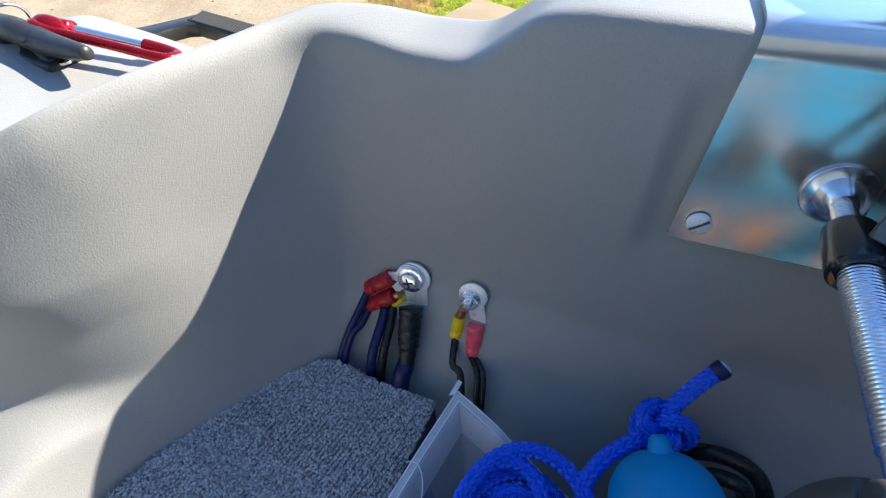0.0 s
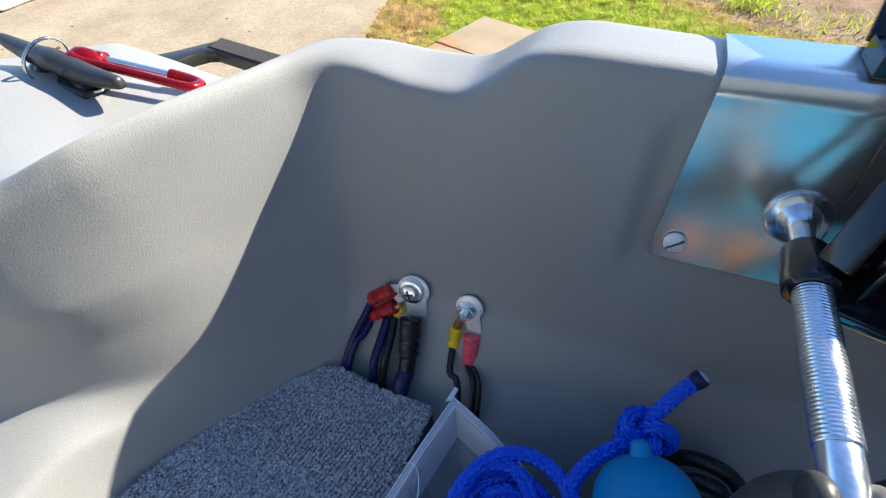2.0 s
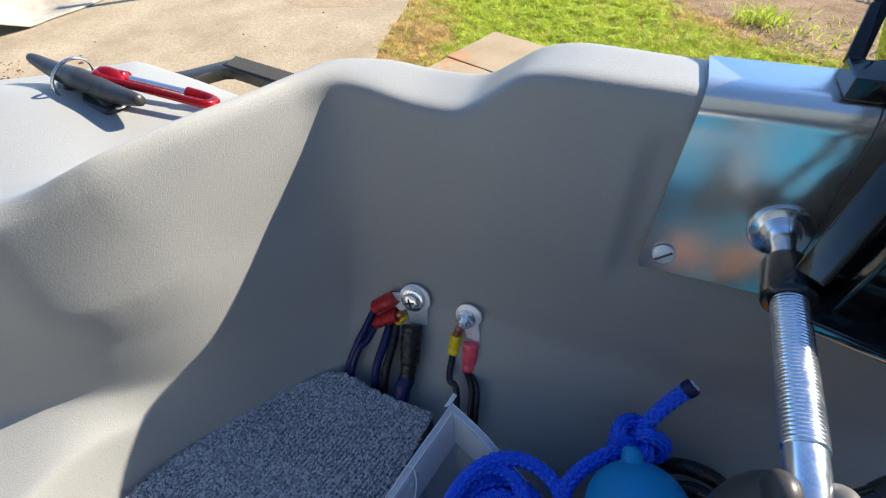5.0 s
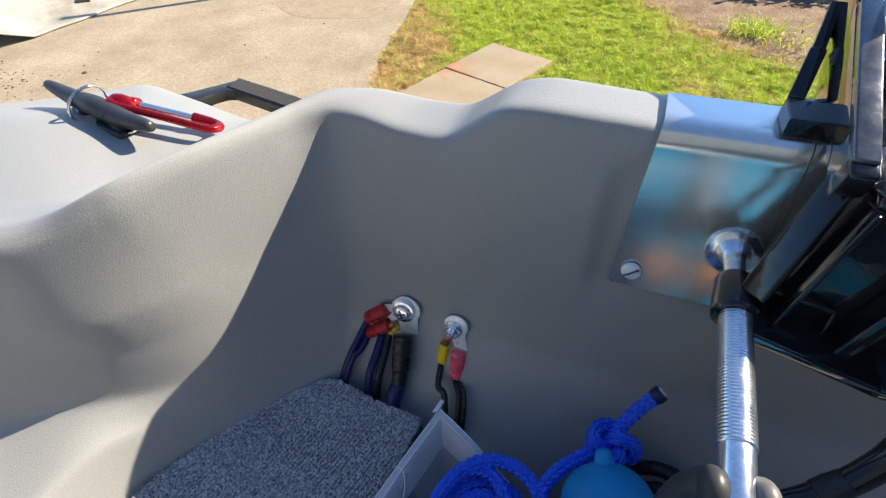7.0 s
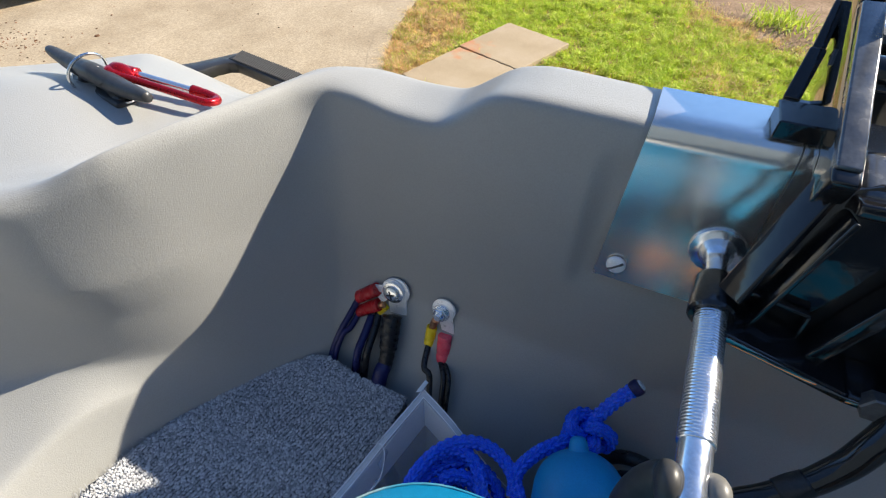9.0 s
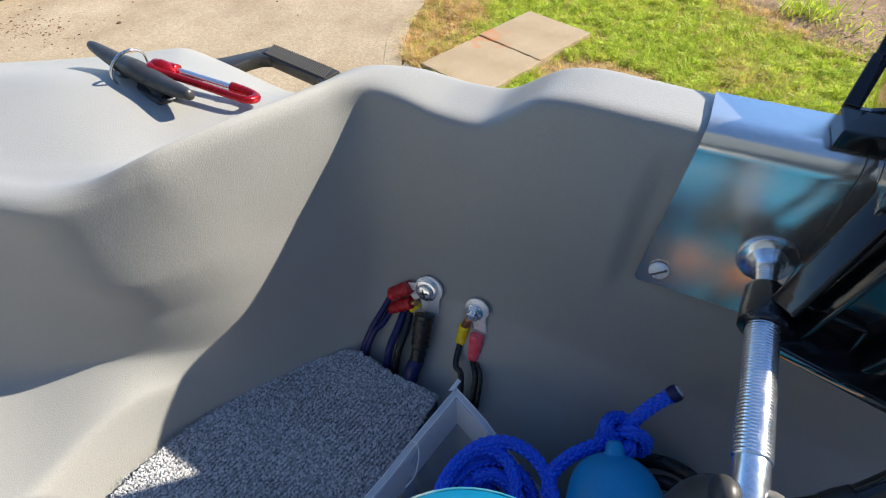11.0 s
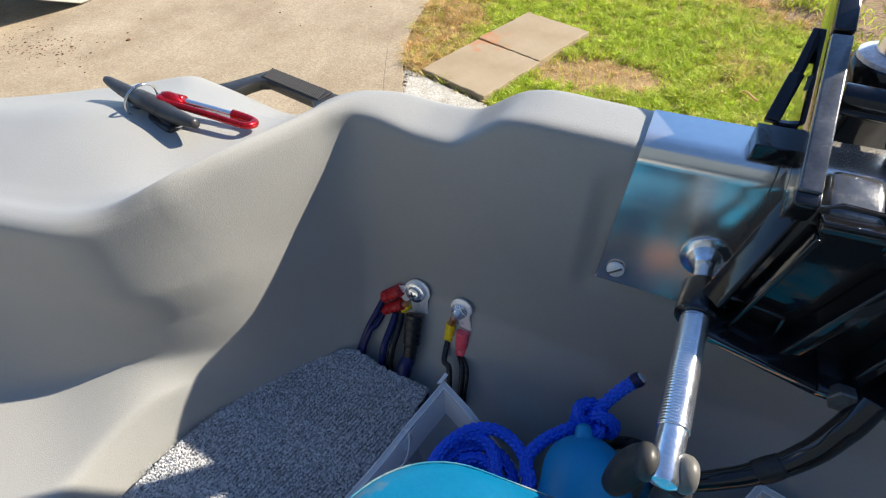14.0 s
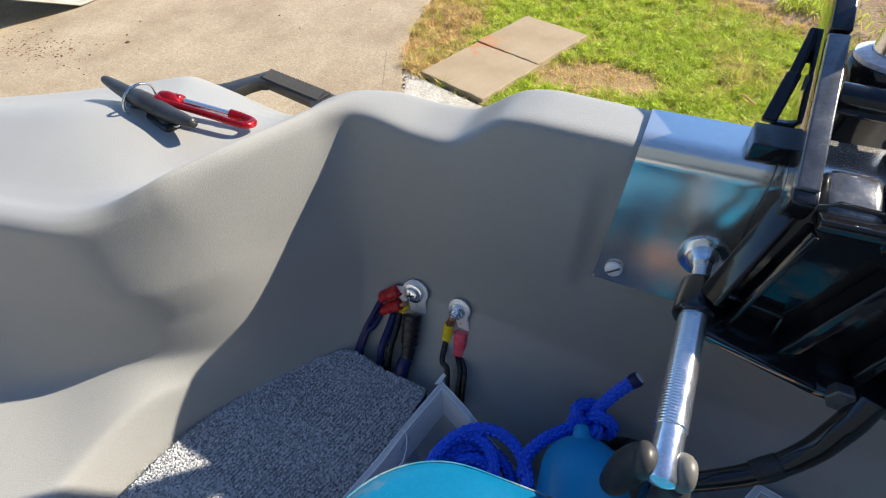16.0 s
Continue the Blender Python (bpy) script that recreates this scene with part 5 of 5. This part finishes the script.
part("rope_end", lathe([(0.0048, -0.0050), (0.0053, -0.0035), (0.0053, -0.0005), (0.0049, 0.0010), (0.0038, 0.0013)], axis(e, e + ed), 24), M_NAVY, coil, "dark melted rope end")
part("rope_core", lathe([(0.0040, 0.0008), (0.0032, 0.0022), (0, 0.0026)], axis(e, e + ed), 20), M_ROPE_END, coil, "pale melted core")

# ---- blue float ----
bottle = empty("blue_float", (0.09, 0.10, 0.67), "matt blue rounded plastic float with a nipple end in the well", "float")
B0, B1 = Vector((0.0776, 0.139, 0.7725)), Vector((0.0905, 0.1056, 0.751))
BM = axis(B0, B1)
part("nipple", lathe([(0, 0.0015), (0.0034, 0.0022), (0.0052, 0.0045), (0.0058, 0.008), (0.0066, 0.0115), (0, 0.0125)], BM, 36), M_BOTTLE, bottle)
part("float_body", lathe([(0.0, 0.0095), (0.0070, 0.0102)] + [(0.0280 * math.sin(radians(a)) ** 0.9, 0.0098 + 0.0270 * (1 - math.cos(radians(a)))) for a in range(16, 85, 6)] + [(0.0300, 0.044), (0.0330, 0.062), (0.0340, 0.080), (0.030, 0.086), (0, 0.088)], BM, 64), M_BOTTLE, bottle)

# ---- large scuffed blue container ----
tank = empty("blue_container", (0.13, -0.11, 0.65), "scuffed blue plastic container standing in the well", "container")


def rounded(w, d, r, n=8):
    pts = []
    for cx, cy, a0 in ((w / 2 - r, d / 2 - r, 0), (-w / 2 + r, d / 2 - r, 90), (-w / 2 + r, -d / 2 + r, 180), (w / 2 - r, -d / 2 + r, 270)):
        pts += [(cx + r * math.cos(radians(a0 + 90 * i / n)), cy + r * math.sin(radians(a0 + 90 * i / n))) for i in range(n + 1)]
    return pts


def container():
    bm = bmesh.new()
    rows = []
    for z, k in ((0.65, 0.93), (0.655, 0.95), (0.80, 0.975), (0.836, 0.99), (0.8395, 1.0), (0.846, 1.002), (0.8505, 0.996), (0.8533, 0.980), (0.8553, 0.945), (0.8585, 0.88), (0.863, 0.74), (0.868, 0.55), (0.872, 0.33), (0.874, 0.12)):
        rows.append([bm.verts.new((x * k, y * k, z)) for x, y in rounded(0.275, 0.27, 0.062)])
    for a, b in zip(rows, rows[1:]):
        for i in range(len(a)):
            j = (i + 1) % len(a)
            bm.faces.new((a[i], a[j], b[j], b[i]))
    bm.faces.new(rows[0])
    bm.faces.new(rows[-1])
    for row in rows[8:]:
        for v in row:
            v.co.z += 0.062 * math.exp(-((v.co.x - 0.07) / 0.07) ** 2 - ((v.co.y + 0.035) / 0.07) ** 2)
    bmesh.ops.transform(bm, matrix=pose(0.1215, -0.0690, 0, 0, 0, 5), verts=bm.verts)
    return bm


part("container_body", container(), M_TANK, tank)
# the edge's grazing sunlight is painted into this pale, scuffed line
edge = [pose(0.1215, -0.0690, 0, 0, 0, 5) @ Vector((x * 0.9905, y * 0.9905, 0.8520)) for x, y in rounded(0.275, 0.27, 0.062, 16)]
M_WORN_LIT = material("worn_sunlit_plastic", [(0.0, 0.17, 0.31), (0.05, 0.23, 0.32), (0.42, 0.40, 0.30)], rough=0.5, scale=30, fine=400, grain=0.25)
tube("worn_edge", edge + edge[:1], 0.0005, M_WORN_LIT, tank, "worn upper edge with its sunlit line painted pale", 10)


def band():
    bm = bmesh.new()
    rows = []
    for z, k in ((0.800, 0.9730), (0.800, 0.9785), (0.811, 0.9815), (0.811, 0.9745)):
        rows.append([bm.verts.new((x * k, y * k, z)) for x, y in rounded(0.275, 0.27, 0.062)])
    for a, b in zip(rows, rows[1:] + rows[:1]):
        for i in range(len(a)):
            j = (i + 1) % len(a)
            bm.faces.new((a[i], a[j], b[j], b[i]))
    bmesh.ops.transform(bm, matrix=pose(0.1215, -0.0690, 0, 0, 0, 5), verts=bm.verts)
    return bm


part("strap", band(), M_ORANGE, tank, "orange webbing strap")


# ---- battery terminals ----
def on_wall(x, v, z0, lift):
    """A place on the back wall: v metres down the slope from height z0, lifted off the surface."""
    z = z0 - v * 0.93
    return Vector((x, wall_y(z) - lift, z))


WALL_N = Vector((0, -0.95, 0.31)).normalized()


def wall_frame(at):
    """x to the right, y up the wall, z out of it."""
    x = Vector((1, 0, 0))
    y = WALL_N.cross(x)
    return Matrix.Translation(at) @ Matrix(((x.x, y.x, WALL_N.x, 0), (x.y, y.y, WALL_N.y, 0), (x.z, y.z, WALL_N.z, 0), (0, 0, 0, 1)))


def lug_outline(r, tail_w, tail_l, down):
    """A ring terminal's outline with its tongue pointing along the angle down (degrees)."""
    pts = []
    half = math.degrees(math.asin(min(0.95, tail_w / r)))
    for i in range(25):
        a = radians(down + half + (360 - 2 * half) * i / 24)
        pts.append((r * math.cos(a), r * math.sin(a)))
    c, s = math.cos(radians(down)), math.sin(radians(down))
    for sx in (-1, 1):
        pts.append((c * tail_l - s * tail_w * 0.9 * sx, s * tail_l + c * tail_w * 0.9 * sx))
    return pts


def sleeve(a, b, r, mat, parent, name, label):
    m = axis(a, b)
    ln = (Vector(b) - Vector(a)).length
    prof = [(0.0, 0), (r * 0.93, 0), (r * 1.0, ln * 0.03), (r * 1.0, ln * 0.16), (r * 0.97, ln * 0.18), (r * 0.97, ln * 0.26), (r * 1.0, ln * 0.28), (r * 1.0, ln * 0.62), (r * 0.96, ln * 0.64), (r * 0.96, ln * 0.74), (r * 1.02, ln * 0.76), (r * 1.03, ln * 0.98), (r * 0.98, ln), (0, ln)]
    bm = lathe(prof, m, 28)
    bmesh.ops.scale(bm, vec=(1, 0.82, 1), space=m.inverted(), verts=bm.verts)
    return part(name, bm, mat, parent, label)


T1 = empty("battery_terminal", (-0.086, 0.196, 0.767), "bolted terminal with red crimped wires and a taped black cable", "terminal", "battery terminals")
A1 = Vector((-0.0832, 0.1945, 0.7705))
F1 = wall_frame(A1)
L1 = lambda x, y, lift=0.004: F1 @ Vector((x, y, lift))
part("heavy_lug", extrude(lug_outline(0.0118, 0.0085, 0.022, -80), 0.0018, F1 @ pose(0.001, 0, 0.0008), 0.0003), M_TIN, T1)
part("ring_lug", extrude(lug_outline(0.0102, 0.0035, 0.0185, 192), 0.0011, F1 @ pose(-0.001, 0.0005, 0.0029), 0.0002), M_TIN, T1)
part("ring_lug", extrude(lug_outline(0.0098, 0.0033, 0.016, 228), 0.0011, F1 @ pose(-0.001, 0, 0.0042), 0.0002), M_TIN, T1)
part("washer", lathe([(0, 0), (0.0092, 0), (0.0092, 0.0009), (0.0085, 0.0012), (0, 0.0012)], F1 @ pose(0, 0, 0.0054), 36), M_ZINC, T1)
head = part("bolt_head", lathe([(0, 0), (0.0064, 0), (0.0068, 0.001), (0.0062, 0.0027), (0.0045, 0.0036), (0, 0.0038)], F1 @ pose(0, 0, 0.0066), 32), M_ZINC, T1, "cross-slotted bolt head")
for rz in (20, 110):
    part("slot", box((0.0074, 0.0012, 0.001), F1 @ pose(0, 0, 0.0101, 0, 0, rz), 0), M_BLACK, head)
sleeve(L1(-0.0150, -0.0030, 0.0045), L1(-0.0315, -0.0165, 0.005), 0.0063, M_REDV, T1, "crimp_sleeve", "red insulated crimp")
sleeve(L1(-0.0115, -0.0160, 0.006), L1(-0.0300, -0.0300, 0.006), 0.0061, M_REDV, T1, "crimp_sleeve", "red insulated crimp")
sleeve(L1(-0.0065, -0.0175, 0.003), L1(-0.0135, -0.0275, 0.0025), 0.0036, M_YELLOW, T1, "crimp_sleeve", "yellow insulated crimp")
part("copper_barrel", lathe([(0, 0), (0.003, 0), (0.003, 0.008), (0, 0.008)], axis(L1(-0.0075, -0.0145, 0.006), L1(-0.0135, -0.0185, 0.006)), 16), M_COPPER, T1)
W1 = lambda x, v, lift: on_wall(A1.x + x, v, A1.z, lift)
tube("tape_wrap", spline([W1(0.0030, 0.0165, 0.0085), W1(0.0050, 0.028, 0.011), W1(0.0066, 0.041, 0.012), W1(0.0072, 0.054, 0.012)], 0.0012), lambda t: 0.0080 - 0.0012 * t - (0.0010 if t > 0.62 else 0), M_WIRE, T1, "wrinkled black tape", 24, lambda a, w: 1 + 0.035 * math.sin(3 * a + 900 * w) + 0.02 * math.sin(1500 * w))
tube("heavy_cable", spline([W1(0.0072, 0.052, 0.012), Vector((-0.0765, 0.147, 0.721)), Vector((-0.0775, 0.139, 0.706)), Vector((-0.078, 0.137, 0.69))], 0.002), 0.0064, M_NAVY, T1, "thick navy cable", 22)
tube("wire", spline([L1(-0.0308, -0.0160, 0.005), W1(-0.0345, 0.027, 0.010), Vector((-0.1215, 0.160, 0.735)), Vector((-0.1262, 0.1475, 0.716)), Vector((-0.127, 0.142, 0.70))], 0.002), 0.0027, M_NAVY, T1, "navy wire", 14)
tube("wire", spline([L1(-0.0293, -0.0294, 0.006), W1(-0.0315, 0.036, 0.010), Vector((-0.1185, 0.158, 0.734)), Vector((-0.1225, 0.1465, 0.716)), Vector((-0.123, 0.142, 0.70))], 0.002), 0.0027, M_NAVY, T1, "navy wire", 14)
tube("wire", spline([L1(-0.0180, -0.0300, 0.006), W1(-0.0170, 0.034, 0.009), Vector((-0.0995, 0.151, 0.731)), Vector((-0.1005, 0.144, 0.714)), Vector((-0.101, 0.141, 0.70))], 0.002), 0.0034, M_NAVY, T1, "navy wire", 14)
tube("wire", spline([L1(-0.0135, -0.0270, 0.0025), W1(-0.0110, 0.034, 0.006), Vector((-0.0925, 0.154, 0.731)), Vector((-0.0935, 0.146, 0.714)), Vector((-0.094, 0.142, 0.70))], 0.002), 0.0033, M_WIRE, T1, "black wire", 14)

T2 = empty("battery_terminal", (-0.04, 0.192, 0.77), "bolted terminal with yellow and pink crimped wires", "terminal", "battery terminals")
A2 = Vector((-0.0412, 0.1935, 0.7675))
F2 = wall_frame(A2)
L2 = lambda x, y, lift=0.004: F2 @ Vector((x, y, lift))
part("ring_lug", extrude(lug_outline(0.0098, 0.0058, 0.022, -72), 0.0016, F2 @ pose(0.0012, 0.0015, 0.0008), 0.0003), M_TIN, T2)
part("washer", lathe([(0, 0), (0.0072, 0), (0.0072, 0.001), (0, 0.001)], F2 @ pose(0, -0.001, 0.0026), 32), M_ZINC, T2)
part("lock_washer", lathe([(0.0035, 0), (0.0062, 0), (0.0062, 0.0012), (0.0035, 0.0012)], F2 @ pose(0, -0.001, 0.0037), 32), M_ZINC, T2)
part("hex_nut", lathe([(0, 0), (0.0058, 0), (0.0058, 0.0028), (0.005, 0.0034), (0, 0.0034)], F2 @ pose(0, -0.001, 0.0050, 0, 0, 10), 6), M_ZINC, T2)
part("stud", lathe([(0, 0), (0.0031, 0), (0.0031, 0.0026), (0.0024, 0.0032), (0, 0.0032)], F2 @ pose(0, -0.001, 0.0084), 20), M_ZINC, T2)
part("copper_barrel", lathe([(0, 0), (0.003, 0), (0.003, 0.009), (0, 0.009)], axis(L2(-0.0035, -0.0085, 0.005), L2(-0.0055, -0.017, 0.0045)), 16), M_COPPER, T2)
sleeve(L2(-0.0058, -0.0165, 0.0045), L2(-0.0066, -0.0345, 0.005), 0.0044, M_YELLOW, T2, "crimp_sleeve", "yellow insulated crimp")
sleeve(L2(0.0064, -0.0195, 0.0055), L2(0.0074, -0.0450, 0.006), 0.0058, M_PINK, T2, "crimp_sleeve", "translucent pink-red crimp")
W2 = lambda x, v, lift: on_wall(A2.x + x, v, A2.z, lift)
tube("wire", spline([L2(-0.0066, -0.0330, 0.005), W2(-0.0030, 0.041, 0.009), Vector((-0.0375, 0.157, 0.727)), Vector((-0.0320, 0.143, 0.710)), Vector((-0.0315, 0.14, 0.69))], 0.002), 0.0025, M_WIRE, T2, "black wire", 14)
tube("wire", spline([L2(0.0046, -0.0445, 0.006), Vector((-0.0265, 0.160, 0.728)), Vector((-0.0225, 0.145, 0.712)), Vector((-0.022, 0.14, 0.69))], 0.002), 0.0022, M_WIRE, T2, "black wire", 14)
tube("wire", spline([L2(0.0078, -0.0445, 0.006), Vector((-0.0225, 0.161, 0.728)), Vector((-0.0185, 0.146, 0.712)), Vector((-0.018, 0.14, 0.69))], 0.002), 0.0020, M_WIRE, T2, "black wire", 14)
